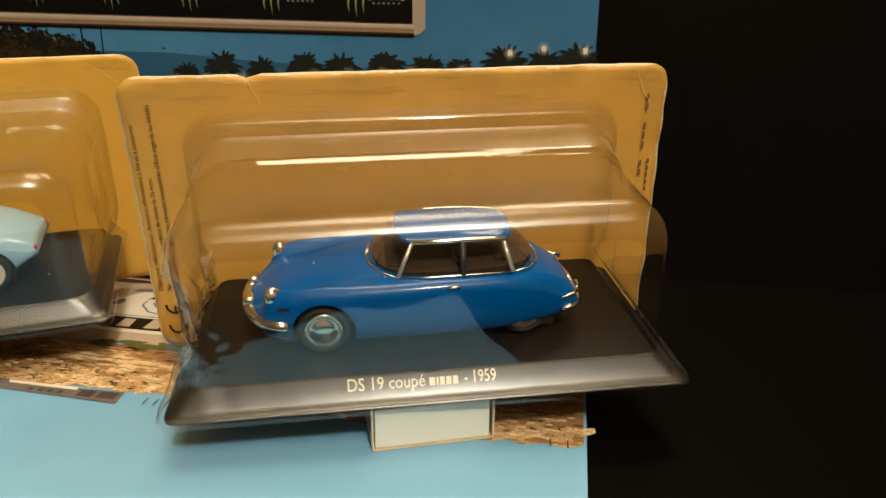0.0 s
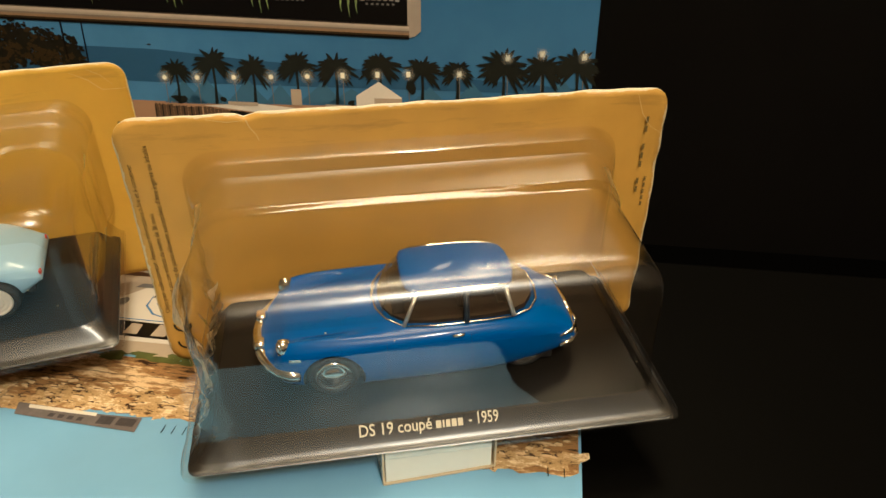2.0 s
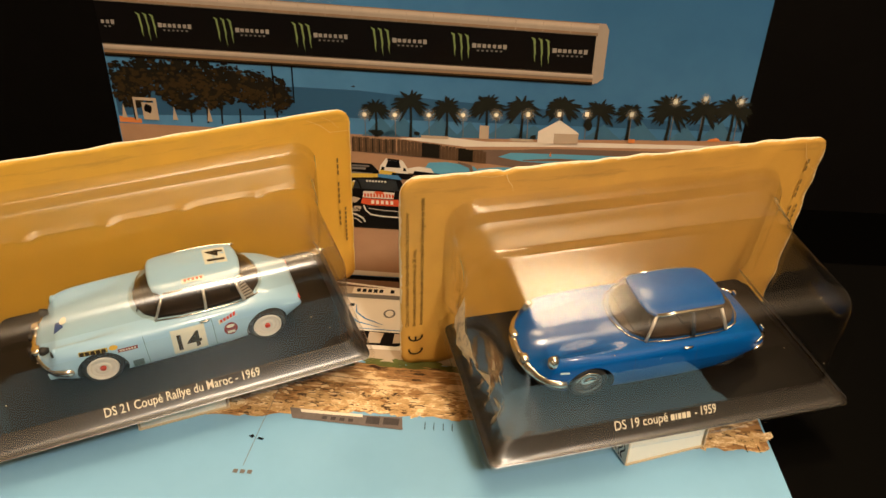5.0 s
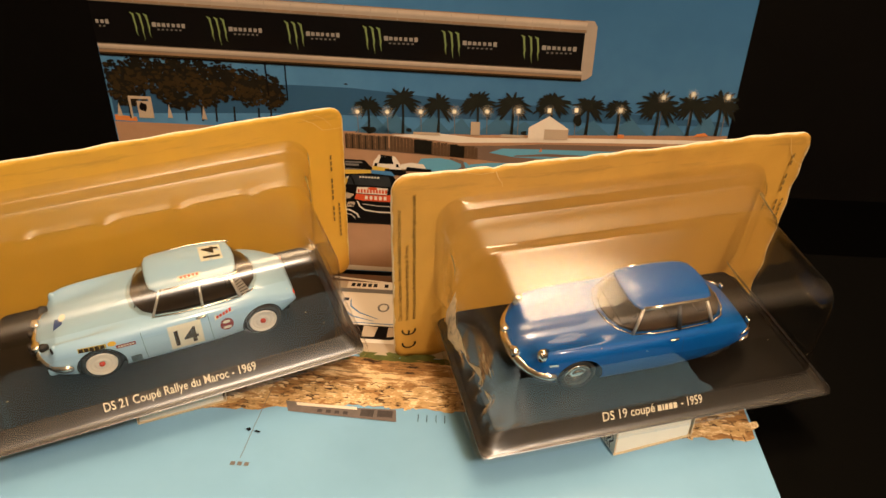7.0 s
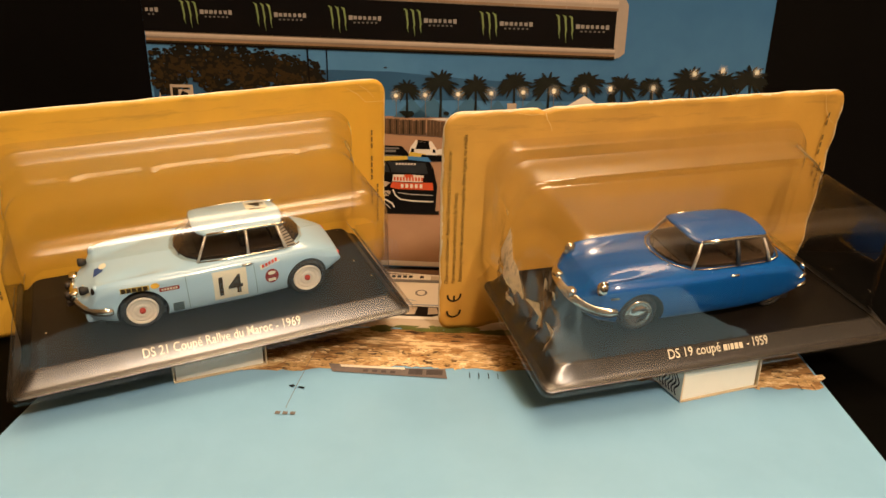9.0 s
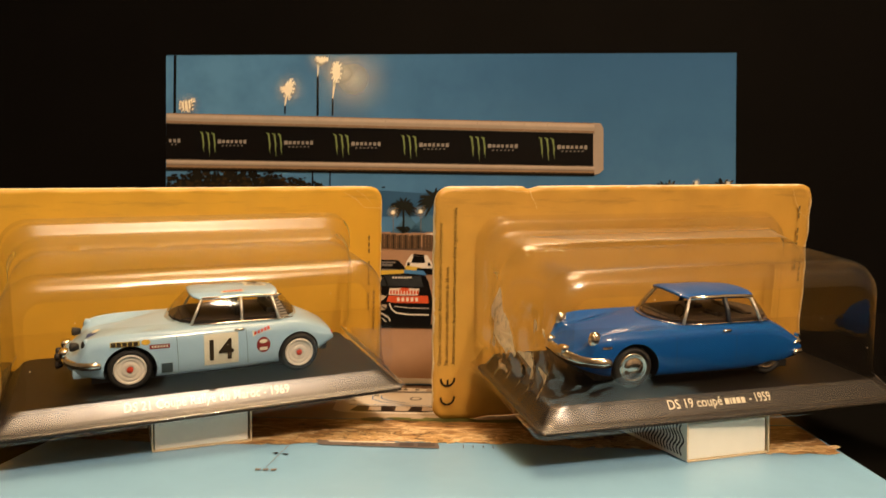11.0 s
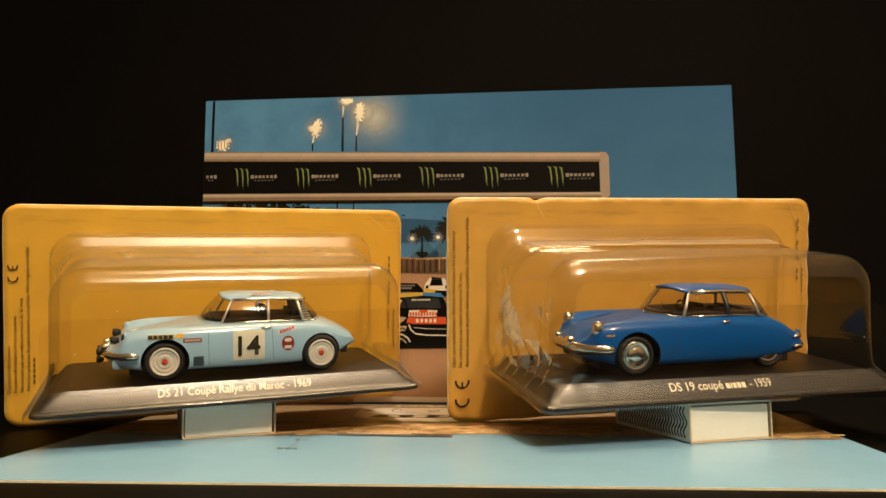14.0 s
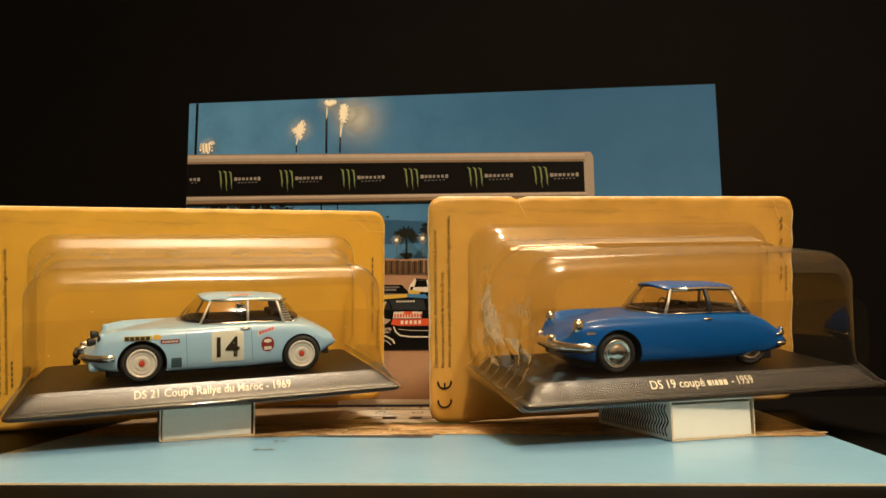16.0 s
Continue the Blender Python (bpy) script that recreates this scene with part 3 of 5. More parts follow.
each("printed_marquee", [[(54, 80), (72.8, 80.6), (72.8, 86), (63.4, 92), (54, 86)]], I_WHITE, 8)
art("printed_marquee_side", [[(61.5, 80.2), (72.8, 80.6), (72.8, 85.6), (61.5, 85.4)]], I_KERB, 9)
each("printed_cabin", [box2(26.6, 81, 31, 87.6), box2(41, 80.6, 52, 82), box2(-1, 80, 12, 81.4)], I_KERB, 8)
each("printed_sign", [box2(96, 82.6, 99, 84.4), [(131, 85), (138, 85.4), (136, 87), (133, 86.4)], [(60, 74), (61.4, 74), (60.7, 76)]], I_ORANGE, 9)
each("printed_far_mast", [stroke([(-70, 96), (-70.4, 113)], 0.8)[0], stroke([(-61, 94), (-61, 112)], 0.6)[0]], I_BLACK, 6)
art("printed_bird", [[(-34, 103.2), (-32.6, 103.8), (-31.6, 103.2), (-32.6, 102.9)]], I_PALM, 3)
art("printed_billboard", [box2(-139.5, 82, -138.4, 93), box2(-129.5, 82.5, -128, 93.4), box2(-139.5, 92, -128, 93.4), box2(-135.5, 82.5, -129.5, 91)], I_KERB, 7)
art("printed_billboard_mark", [blob(-132.6, 88, 2, 2.2, 10, 0.2)], I_BLACK, 8)
each("printed_parasol", [[(x - 1.2, 83), (x + 1.4, 83), (x + 0.2, 90)] for x in (-145, -120, -103)], I_KERB, 7)

# floodlights in the printed sky
each("printed_mast", [stroke([(-144.6, 143), (-144.4, 173.4)], 1.5)[0], stroke([(-85.2, 142), (-85.2, 147)], 0.8)[0], stroke([(-67.8, 141), (-67.8, 163)], 1.2)[0], stroke([(-59.9, 141), (-59.8, 151)], 1.0)[0]], I_BLACK, 2)
for pts, w in (([(-85.2, 146.4), (-84.4, 151)], [0.5, 1.4]), ([(-67.8, 161), (-67.4, 170.6)], [0.4, 1.5]), ([(-59.8, 150), (-58.8, 159)], [0.5, 1.7])):
    art("printed_mast_glare", stroke(pts, w), I_LAMP, 3)
halo("printed_floodlight_halo", [(-137, 147.5, 8), (-83, 155, 11), (-49, 160, 25), (-54, 163, 14), (-57, 164, 9), (-66, 170.4, 10)], 3)
FLOODS = (
    [(-142.6, 148.6), (-140.6, 149.4), (-137.4, 149.0), (-133.6, 151.2), (-133.9, 148.2), (-135.4, 143.6), (-138, 143.2), (-141.4, 144.2)],
    [(-88.6, 155.6), (-85.4, 156.8), (-83.2, 160.2), (-80.4, 160.0), (-79.8, 156.8), (-81.2, 151.6), (-83.6, 149.6), (-86.2, 152.2)],
    [(-61.0, 161.6), (-60.6, 167.6), (-58.6, 170.0), (-55.8, 169.2), (-54.8, 164.2), (-56.0, 158.6), (-58.6, 157.6)],
    [(-69.6, 171.2), (-66.6, 171.8), (-62.8, 171.6), (-61.8, 170.2), (-64.6, 168.2), (-67.6, 168.6)],
)
for outline in FLOODS:
    cx, cz = sum(a for a, b in outline) / len(outline), sum(b for a, b in outline) / len(outline)
    pts = [Vector(p) for p in outline]
    curve = [(0.7 * p + 0.3 * q if k == 0 else 0.3 * p + 0.7 * q) for p, q in zip(pts, pts[1:] + pts[:1]) for k in range(2)]
    bits = [[(cx + (a - cx) * 0.68, cz + (b - cz) * 0.8) for a, b in curve]] + [blob(cx + (a - cx) * q, cz + (b - cz) * q, rnd.uniform(0.25, 0.6), rnd.uniform(0.25, 0.7), 7, 0.4) for a, b in curve for q in (rnd.uniform(0.6, 0.8), rnd.uniform(0.7, 0.95), rnd.uniform(0.85, 1.08))]
    art("printed_floodlight", bits, I_LAMP, 5)
art("printed_floodlight_rack", [stroke([(x, 144), (x - 0.5, 149)], 0.4)[0] for x in (-140.6, -138.8, -136.8, -135.2)], I_TUBEB, 6, stuff=True)

# the banner beam
def beam(u, a, b):
    return a + (b - a) * (u + 149) / 228


art("printed_beam_tube", [[(-149, 137.4), (76, 130.6), (76, 136), (-149, 143)], [(-148.6, 113.2), (77, 109.5), (77, 114.2), (-148.6, 118.6)], [(75, 110), (78, 109.8), (80.6, 112), (80.6, 133.5), (79, 136), (75, 136.2)]], I_TUBE, 5)
def strip(l0, l1, r0, r1, a, b, mat, layer, name):
    """A band along a tube, from a to b of its height, left end l0 to l1 and right end r0 to r1."""
    art(name, [[(-148.8, l0 + (l1 - l0) * a), (76, r0 + (r1 - r0) * a), (76, r0 + (r1 - r0) * b), (-148.8, l0 + (l1 - l0) * b)]], mat, layer)


for a, b, mat, name in ((0.0, 0.1, I_TUBED, "printed_beam_shade"), (0.1, 0.26, I_TUBEB, "printed_beam_shade"), (0.52, 0.62, I_TUBEM, "printed_beam_light"), (0.62, 0.84, I_TUBEL, "printed_beam_light"), (0.84, 0.93, I_TUBEM, "printed_beam_light"), (0.93, 1.0, I_TUBEB, "printed_beam_shade")):
    strip(137.4, 143.0, 130.6, 136.0, a, b, mat, 6, name)
for a, b, mat, name in ((0.0, 0.14, I_BLACK, "printed_beam_base"), (0.14, 0.28, I_TREE2, "printed_beam_base"), (0.28, 0.45, I_TUBEB, "printed_beam_shade"), (0.45, 0.58, I_TUBED, "printed_beam_shade"), (0.68, 0.76, I_TUBEM, "printed_beam_light"), (0.76, 0.9, I_TUBEL, "printed_beam_light"), (0.9, 1.0, I_TUBED, "printed_beam_shade")):
    strip(112.6, 118.6, 108.9, 114.2, a, b, mat, 6, name)
art("printed_beam_seam", [stroke([(u, beam(u, 138, 130.8)), (u, beam(u, 143, 136))], 0.25)[0] for u in range(-140, 74, 12)], I_TUBE, 7, stuff=True)
art("printed_banner", [[(-149, 118.4), (75.4, 113.6), (75.4, 130.8), (-149, 137.6)]], I_BLACK, 6)
words, small = [], []
for k in range(-1, 6):
    u = -126 + 35.6 * k
    z = beam(u, 127.6, 122.6)
    claw = []
    for d, top, h in ((-3.1, 5.4, 4.9), (0, 5.2, 6.8), (3.0, 4.9, 5.4)):
        if u + d > -148:
            claw.append(round_stroke(stroke([(u + d - 1.5, z + top + 0.4), (u + d - 0.2, z + top - 0.5), (u + d + 0.1, z + 2), (u + d + 0.5, z - 1), (u + d + 0.3, z - 2.6), (u + d + 0.8, z - h)], [0.3, 1.05, 0.8, 0.85, 0.55, 0.1])))
    each("printed_emblem_stroke", claw, I_GREEN, 7)
    for i, w in enumerate((2.4, 2.1, 2.1, 1.7, 1.8, 2.0, 2.0)):
        a = u + 5.0 + 2.3 * i
        if a > -148:
            h = 2.2 if i not in (0, 6) else 2.8
            z1 = z + 0.55 - 0.03 * i
            words.append(box2(a, z1 - h * 0.36, a + w * 0.78, z1 + h * 0.36))
    for i in range(6):
        a = u + 7.2 + 2.05 * i
        if a > -148:
            small.append(box2(a, z - 2.0, a + 1.0, z - 1.3))
art("printed_wording", words, I_WORD, 7, stuff=True)
art("printed_small_wording", small, I_GREY, 7, stuff=True)

# printed racing cars
art("printed_far_car", [[(-22, 60), (-7, 60), (-7.4, 64), (-10, 68), (-18, 68.6), (-20.6, 65)], [(-8, 61.5), (6, 61.5), (4, 64.5), (-2, 65.2), (-7, 64)]], I_WHITE, 6)
art("printed_far_car_paint", [[(-22, 59.5), (-12, 59.2), (-13, 61.6), (-21, 62.6)]], I_YELLOW, 7)
art("printed_far_car_glass", [[(-18.2, 64), (-10.8, 64), (-11.6, 67.4), (-17, 67.6)], [(-5, 60.6), (8, 60.6), (8, 62), (-4, 62.8)], [(-16, 58), (-4, 58), (-5, 61), (-15, 61.3)]], I_BLACK, 7)
art("printed_second_car", [[(-37, 54), (-20, 54), (-21, 61), (-25, 65.4), (-35, 65.6), (-37, 62)]], I_BLACK, 7)
art("printed_second_car_stripe", [box2(-36, 62.2, -28, 63.4)], I_GREY, 8)
art("printed_race_car", [[(-38, 31), (-8, 31), (-7, 45), (-9, 54), (-12, 59.6), (-33, 60), (-38, 50)]], I_BLACK, 8)
art("printed_race_car_roof", [[(-36, 57.6), (-22, 58.6), (-22, 60.4), (-35, 60)]], I_YELLOW, 9)
art("printed_race_car_roof_side", [[(-22, 58.6), (-10, 57.6), (-12, 60), (-22, 60.4)]], I_BLUEL, 9)
art("printed_race_car_screen", [[(-34.5, 52), (-11.5, 51.4), (-13.2, 57.2), (-33, 57.4)]], I_GLASSP, 9)
art("printed_race_car_strip", [box2(-28 + 1.5 * k, 55.9, -27 + 1.5 * k, 56.8) for k in range(7)] + [box2(-36 + 1.5 * k, 55.4, -35.1 + 1.5 * k, 56.4) for k in range(2)], I_WHITE, 10, stuff=True)
art("printed_race_car_pillar", stroke([(-33, 57.6), (-31.4, 54.8), (-30.6, 52)], 0.8) + stroke([(-12.8, 57.4), (-12, 54), (-11.4, 51.6)], 0.6), I_BLACK, 10)
art("printed_race_car_badge", [[(-30, 47.2), (-14.5, 47), (-13.8, 50.8), (-29.4, 51)]], I_WHITE, 9)
art("printed_race_car_badge_art", [box2(-29.2 + 1.55 * k, 47.7, -28.2 + 1.55 * k, 49.6) for k in range(10)] + [blob(-21.6, 50.2, 2.6, 0.9, 8)], I_RED, 10, stuff=True)
art("printed_race_car_badge_edge", stroke([(-30, 47.2), (-22, 46.9), (-14.5, 47)], 0.35) + stroke([(-29.4, 51), (-21, 51.2), (-13.8, 50.8)], 0.35), I_BLACK, 11)
art("printed_race_car_bonnet", [[(-31, 44), (-27, 43.2), (-9, 43), (-9.4, 46.9), (-30, 47)]], I_RED, 9)
art("printed_race_car_name", [box2(-25.6 + 2.4 * k, 44, -24.2 + 2.4 * k, 46) for k in range(5)], I_WHITE, 10)
each("printed_race_car_lamp", [[(-36.6, 43), (-33, 44.6), (-31, 46.6), (-34.6, 47.4), (-37, 46)], [(-35.4, 39.2), (-31.4, 39.6), (-30.6, 42.4), (-34.4, 42.2)]], I_KERB, 9)
art("printed_race_car_mark", [blob(-36 + 1.0 * k, 43.2 + 0.5 * math.sin(k * 2.1), 0.6, 0.8, 6, 0.4) for k in range(6)] + [blob(-34 + 0.9 * k, 40.6 + 0.4 * math.sin(k * 1.7), 0.4, 0.6, 6, 0.4) for k in range(4)], I_BLACK, 10, stuff=True)
art("printed_race_car_grille", stroke([(-29.6, 43), (-28.4, 40), (-26, 38), (-20, 37.2), (-9, 37)], 0.7) + stroke([(-27, 41.4), (-20, 40.6), (-9, 40.4)], 0.3) + stroke([(-37, 38.4), (-33, 37.4), (-30, 35.6), (-29, 33.6)], 0.8) + stroke([(-37, 36), (-33, 35), (-31, 33)], 0.4), I_WHITE, 10)
art("printed_race_car_flank", [[(-38, 50), (-34.8, 52), (-33.4, 56.6), (-37.4, 54)]], I_YELLOW, 9)
each("printed_second_car_detail", [[(-36.6, 58), (-24, 57.8), (-24.6, 60.6), (-36, 61)], [(-35, 63.8), (-26, 63.8), (-26.6, 64.6), (-34.6, 64.7)]], I_GREY, 8)
each("printed_far_car_detail", [[(-17.4, 67.8), (-11.2, 67.4), (-11.4, 68.2), (-17, 68.7)], [(-20.6, 62.6), (-19, 62.4), (-18.6, 64), (-20, 64.4)], [(-9.6, 62.4), (-8, 62.4), (-8.4, 64), (-9.4, 64.2)]], I_BLACK, 8)
art("printed_shadow_strip", [[(-40, 30), (-6, 30), (-6, 32), (-40, 32.6)]], I_TREE, 7)
art("printed_white_line", [[(-60, 1.4), (20, 1.4), (20, 3.6), (-60, 4.6)]], I_WHITE, 4)

# the lying page: an upside-down road scene
L1 = lower_page
art("printed_road", [[(-146.8, 226), (149.2, 226), (149.2, 290.6), (-146.8, 290.6)]], I_KERB, 1, L1)
art("printed_far_road", [[(-146.8, 284), (149.2, 284), (149.2, 290.8), (-146.8, 290.8)]], I_ROCKD, 2, L1)
art("printed_verge_line", [[(-60, 288.4), (0, 282), (0, 283.4), (-60, 290)]], I_WHITE, 3, L1)
edge = [(-146.5, 186)]
x = -146.5
while x < 148:
    x = min(149.3, x + rnd.uniform(1.5, 4))
    y = 190 + 3.0 * math.sin(x * 0.031 + 0.9) + 3 * max(0, 1 - abs(x + 20) / 40) + rnd.uniform(-1.1, 1.1)
    edge.append((x, y))
top = [(149.3, 224), (60, 223), (-20, 225), (-146.5, 224)]
rock_faces = [[a, b, (b[0], 224.5), (a[0], 224.5)] for a, b in zip(edge, edge[1:])]
art("printed_rock_face", rock_faces, I_ROCK, 2, L1, stuff=True)
rubble = []
for k in range(150):
    x = rnd.uniform(-146, 148)
    y = 190 + 3.0 * math.sin(x * 0.031 + 0.9) + 3 * max(0, 1 - abs(x + 20) / 40) + abs(rnd.gauss(0, 1)) * 5 + 1.5
    rubble.append(blob(x, min(y, 214), rnd.uniform(3, 8), rnd.uniform(1.5, 3.5), 9, 0.45, rnd.random()))
art("printed_rubble", rubble, I_RUBBLE, 3, L1, stuff=True)
pieces_l, pieces_d = [], []
for k in range(300):
    x = rnd.uniform(-145, 148)
    y = rnd.uniform(192.5, 208)
    r = rnd.uniform(0.3, 1.1)
    s = blob(x, y, r * rnd.uniform(1.0, 2.0), r * rnd.uniform(0.5, 0.9), 6, 0.4, rnd.random())
    pieces_l.append(s)
    pieces_d.append([(a + rnd.uniform(-0.6, 0.6), b + r * rnd.uniform(0.2, 0.9)) for a, b in s])
art("printed_rock_dark", pieces_d, I_ROCKD, 4, L1, stuff=True)
art("printed_rock_light", pieces_l, I_ROCKL, 5, L1, stuff=True)
art("printed_stone_course", [q for y in (210, 214, 217.5, 220.5) for q in stroke([(x, y + 0.6 * math.sin(x * 0.13 + y)) for x in range(-145, 149, 3)], [max(0.05, rnd.uniform(-0.25, 0.5)) for x in range(-145, 149, 3)])], I_ROCKD, 5, L1, stuff=True)
moss = [blob(rnd.uniform(-30, 40), rnd.uniform(222.5, 227), rnd.uniform(2, 6), rnd.uniform(0.6, 1.5), 9, 0.4) for k in range(60)]
art("printed_moss", moss, I_MOSS, 5, L1, stuff=True)
art("printed_white_car", [[(-48, 240), (-44, 236.4), (-30, 234.4), (6, 234.4), (16, 238), (18, 262), (12, 275), (-40, 275), (-50, 262)]], I_CARW, 4, L1)
art("printed_car_screen", [[(-40, 238.6), (-36, 237.4), (-6, 237), (0, 240), (-2, 247), (-38, 248)]], I_BLACK, 5, L1)
each("printed_car_seat", [[(-32, 239), (-26, 239), (-27, 246), (-32, 246.4)], [(-20, 238.6), (-14, 238.8), (-13, 246.4), (-20, 247)], [(-8, 239), (-3, 240), (-4, 246), (-8, 246.4)]], I_KERB, 6, L1)
art("printed_car_lines", stroke([(-34, 268), (-33, 260), (-27, 254), (-16, 250.6)], [0.3, 0.9, 0.9, 0.3]) + stroke([(-30, 268), (-29, 262), (-24, 257), (-14, 252.4)], [0.3, 0.8, 0.8, 0.3]) + stroke([(-42, 249.4), (0, 248.6)], 0.6), I_BLUEL, 6, L1)
each("printed_car_lamp", [blob(-12.6, 262, 3, 3.6, 12), blob(-45, 262, 2.4, 3.4, 12)], I_GREY, 6, L1)
art("printed_car_lamp_glass", [blob(-12.6, 262, 2, 2.6, 12)], I_CARW, 7, L1)
art("printed_car_badge", [box2(-33.4, 266.6, -31, 269)], I_BLACK, 6, L1)
art("printed_car_bumper", [[(-46, 274), (14, 274), (12, 277.4), (-44, 277.4)]], I_GREY, 6, L1)
art("printed_number_plate", [box2(-34, 277.6, -9, 283.4)], I_WHITE, 6, L1)
art("printed_plate_bar", [box2(-32 + 2.9 * k, 279.2, -30 + 2.9 * k, 282.2) for k in range(7) if k != 5], I_BLACK, 7, L1, stuff=True)
art("printed_building", [[(-44.5, 193.4), (-42, 187.4), (3.4, 185), (2.4, 192), (-14, 191.6)]], I_SLATE, 6, L1)
art("printed_building_roof", [[(-40, 192.8), (-39, 191), (-13.6, 190.4), (-14, 192)]], I_WHITE, 7, L1)
each("printed_building_window", [box2(-30 + 3.6 * k, 187.8 - 0.14 * k, -28 + 3.6 * k, 189.6 - 0.14 * k) for k in range(4)] + [box2(-12, 187, -6.5, 191), box2(-5, 187.2, 1.4, 191)], I_SLATED, 7, L1)
art("printed_wire", stroke([(-52, 203), (-53.4, 178), (-54, 161)], 0.22), I_GREY, 7, L1)
each("printed_bird", [[(-56.6, 176), (-54.8, 175), (-54, 176), (-55, 177)], [(-53, 175), (-50.6, 174.4), (-50, 175.2), (-52, 175.8)]], I_BLACK, 7, L1)
each("printed_square", [box2(-57 + 2.7 * k, 157.4, -55.2 + 2.7 * k, 159.2) for k in range(3)], I_GREY, 7, L1)
art("printed_fence", [stroke([(u, 190), (u + 0.2, 186)], 0.3)[0] for u in (12, 15.6, 19.4, 23, 117, 122, 139, 144)], I_BLACK, 7, L1, stuff=True)


# ---- blister packs ----
PACK_R = pose(0.0840, 0.2525, 0.0, 0, 0, 17.8) @ pose(0, 0, 0, 7.5) @ pose(0, 0, 0, 0, -1.25)
PACK_L = pose(-0.1126, 0.2442, -0.00095, 0, 0, 28.2) @ pose(0, 0, 0, 7.5) @ pose(0, 0, 0, 0, -1.8)


def backing_card(parent, mat, bottom, seed, torn):
    """Cardboard with round corners, slightly warped, its raw edge paler."""
    r0 = random.Random(seed)
    x0, x1, z0, z1, rad = -90.8, 89.4, bottom, 101.6, 7.0
    nu, nv = 72, 40
    us = np.linspace(x0, x1, nu + 1)
    vs = np.linspace(z0, z1, nv + 1)
    pts = []
    for v in vs:
        for u in us:
            uu, vv = u, v
            cx = x0 + rad if u < x0 + rad else (x1 - rad if u > x1 - rad else None)
            cz = z0 + rad if v < z0 + rad else (z1 - rad if v > z1 - rad else None)
            if cx is not None and cz is not None:
                a, b = (u - cx) / rad, (v - cz) / rad
                h = math.hypot(a, b)
                if h > 1e-6:
                    f = max(abs(a), abs(b)) / h
                    uu, vv = cx + a * f * rad, cz + b * f * rad
            edge = min(u - x0, x1 - u, v - z0, z1 - v)
            wob = 0.5 * noise.noise((u * 0.03, v * 0.03, seed)) + 0.25 * noise.noise((u * 0.12, v * 0.12, seed + 5))
            if edge < 10:
                wob += (1 - edge / 10) ** 2 * 1.2 * noise.noise((u * 0.09, v * 0.09, seed + 9)) * (1.6 if torn else 1.0)
            if torn:
                vv -= 1.6 * math.exp(-((u + 50) / 2.2) ** 2) * max(0, (v - 88) / 14) if v > 88 else 0
                uu += 0.45 * noise.noise((v * 0.12, 3.1, 0)) * max(0, (u - 78) / 12) if u > 78 else 0
            pts.append((uu, wob, vv))
    n = nu + 1
    verts = [(u * MM, (w - 0.35) * MM, v * MM) for u, w, v in pts] + [(u * MM, (w + 0.35) * MM, v * MM) for u, w, v in pts]
    o = len(pts)
    faces, slots = [], []
    for j in range(nv):
        for i in range(nu):
            q = (j * n + i, j * n + i + 1, (j + 1) * n + i + 1, (j + 1) * n + i)
            faces += [q, tuple(o + k for k in reversed(q))]
            slots += [0, 0]
    rim = list(range(n)) + [j * n + nu for j in range(1, nv + 1)] + [nv * n + i for i in range(nu - 1, -1, -1)] + [j * n for j in range(nv - 1, 0, -1)]
    for k in range(len(rim)):
        p, q = rim[k], rim[(k + 1) % len(rim)]
        faces.append((p, q, o + q, o + p))
        slots.append(1)
    return link_mesh("backing_card", verts, faces, [mat, M_EDGE], parent, slots=slots, smooth=True)


# skirt of the clear cover: height, front, half width and corner radius
SKIRT = (
    (25.2, -76.6, 74.0, 4.0), (25.6, -76.8, 74.2, 4.0), (26.8, -76.8, 74.2, 4.0), (27.4, -76.5, 74.0, 4.1), (27.75, -75.9, 73.4, 4.2), (28.0, -75.2, 72.8, 4.3), (28.5, -74.4, 72.1, 4.5), (29.3, -73.6, 71.5, 4.8),
    (31.0, -72.2, 70.3, 5.4), (33.0, -70.7, 69.0, 6.6), (33.8, -70.2, 68.6, 8.0),
)
FOOT, FRONT, TOP, HALF, ROUND, BEND = 33.8, -70.2, 77.4, 67.2, 8.0, 12.0
ACROSS, LEG, CORNER = 56, 22, 8


def tiers(ridge):
    """Arches of the cover from its front to the card: depth, top, half width and corner radius; ridge: depth of the middle step."""
    rows = []
    for k in range(9):
        a = math.pi / 2 * k / 8
        inset = ROUND * (1 - math.sin(a))
        rows.append((FRONT + ROUND * (1 - math.cos(a)), TOP - inset, HALF - inset, BEND - 0.7 * inset))
    rows += [(ridge - 3, 79.0, 67.3, BEND), (ridge - 1.9, 79.1, 67.4, BEND), (ridge - 1.5, 79.25, 67.6, BEND), (ridge - 0.25, 80.1, 68.1, BEND), (ridge + 0.05, 80.26, 68.3, BEND), (ridge + 0.35, 80.38, 68.4, BEND), (ridge + 1.0, 80.56, 68.6, BEND)]
    rows += [(-11.0, 82.4, 69.1, 11.8), (-9.4, 82.9, 69.4, 11.8), (-8.8, 83.2, 69.6, 11.8), (-8.45, 83.7, 69.8, 11.8), (-6.75, 87.1, 71.0, 11.8), (-6.5, 87.5, 71.2, 11.8), (-6.1, 87.75, 71.3, 11.8), (-5.6, 87.9, 71.5, 11.8), (-0.8, 89.4, 73.0, 11.4)]
    out = []
    for p, q in zip(rows, rows[1:]):
        n = max(1, math.ceil((q[0] - p[0]) / 1.6))
        out += [tuple(a + (b - a) * k / n for a, b in zip(p, q)) for k in range(n)]
    return out + [rows[-1]]


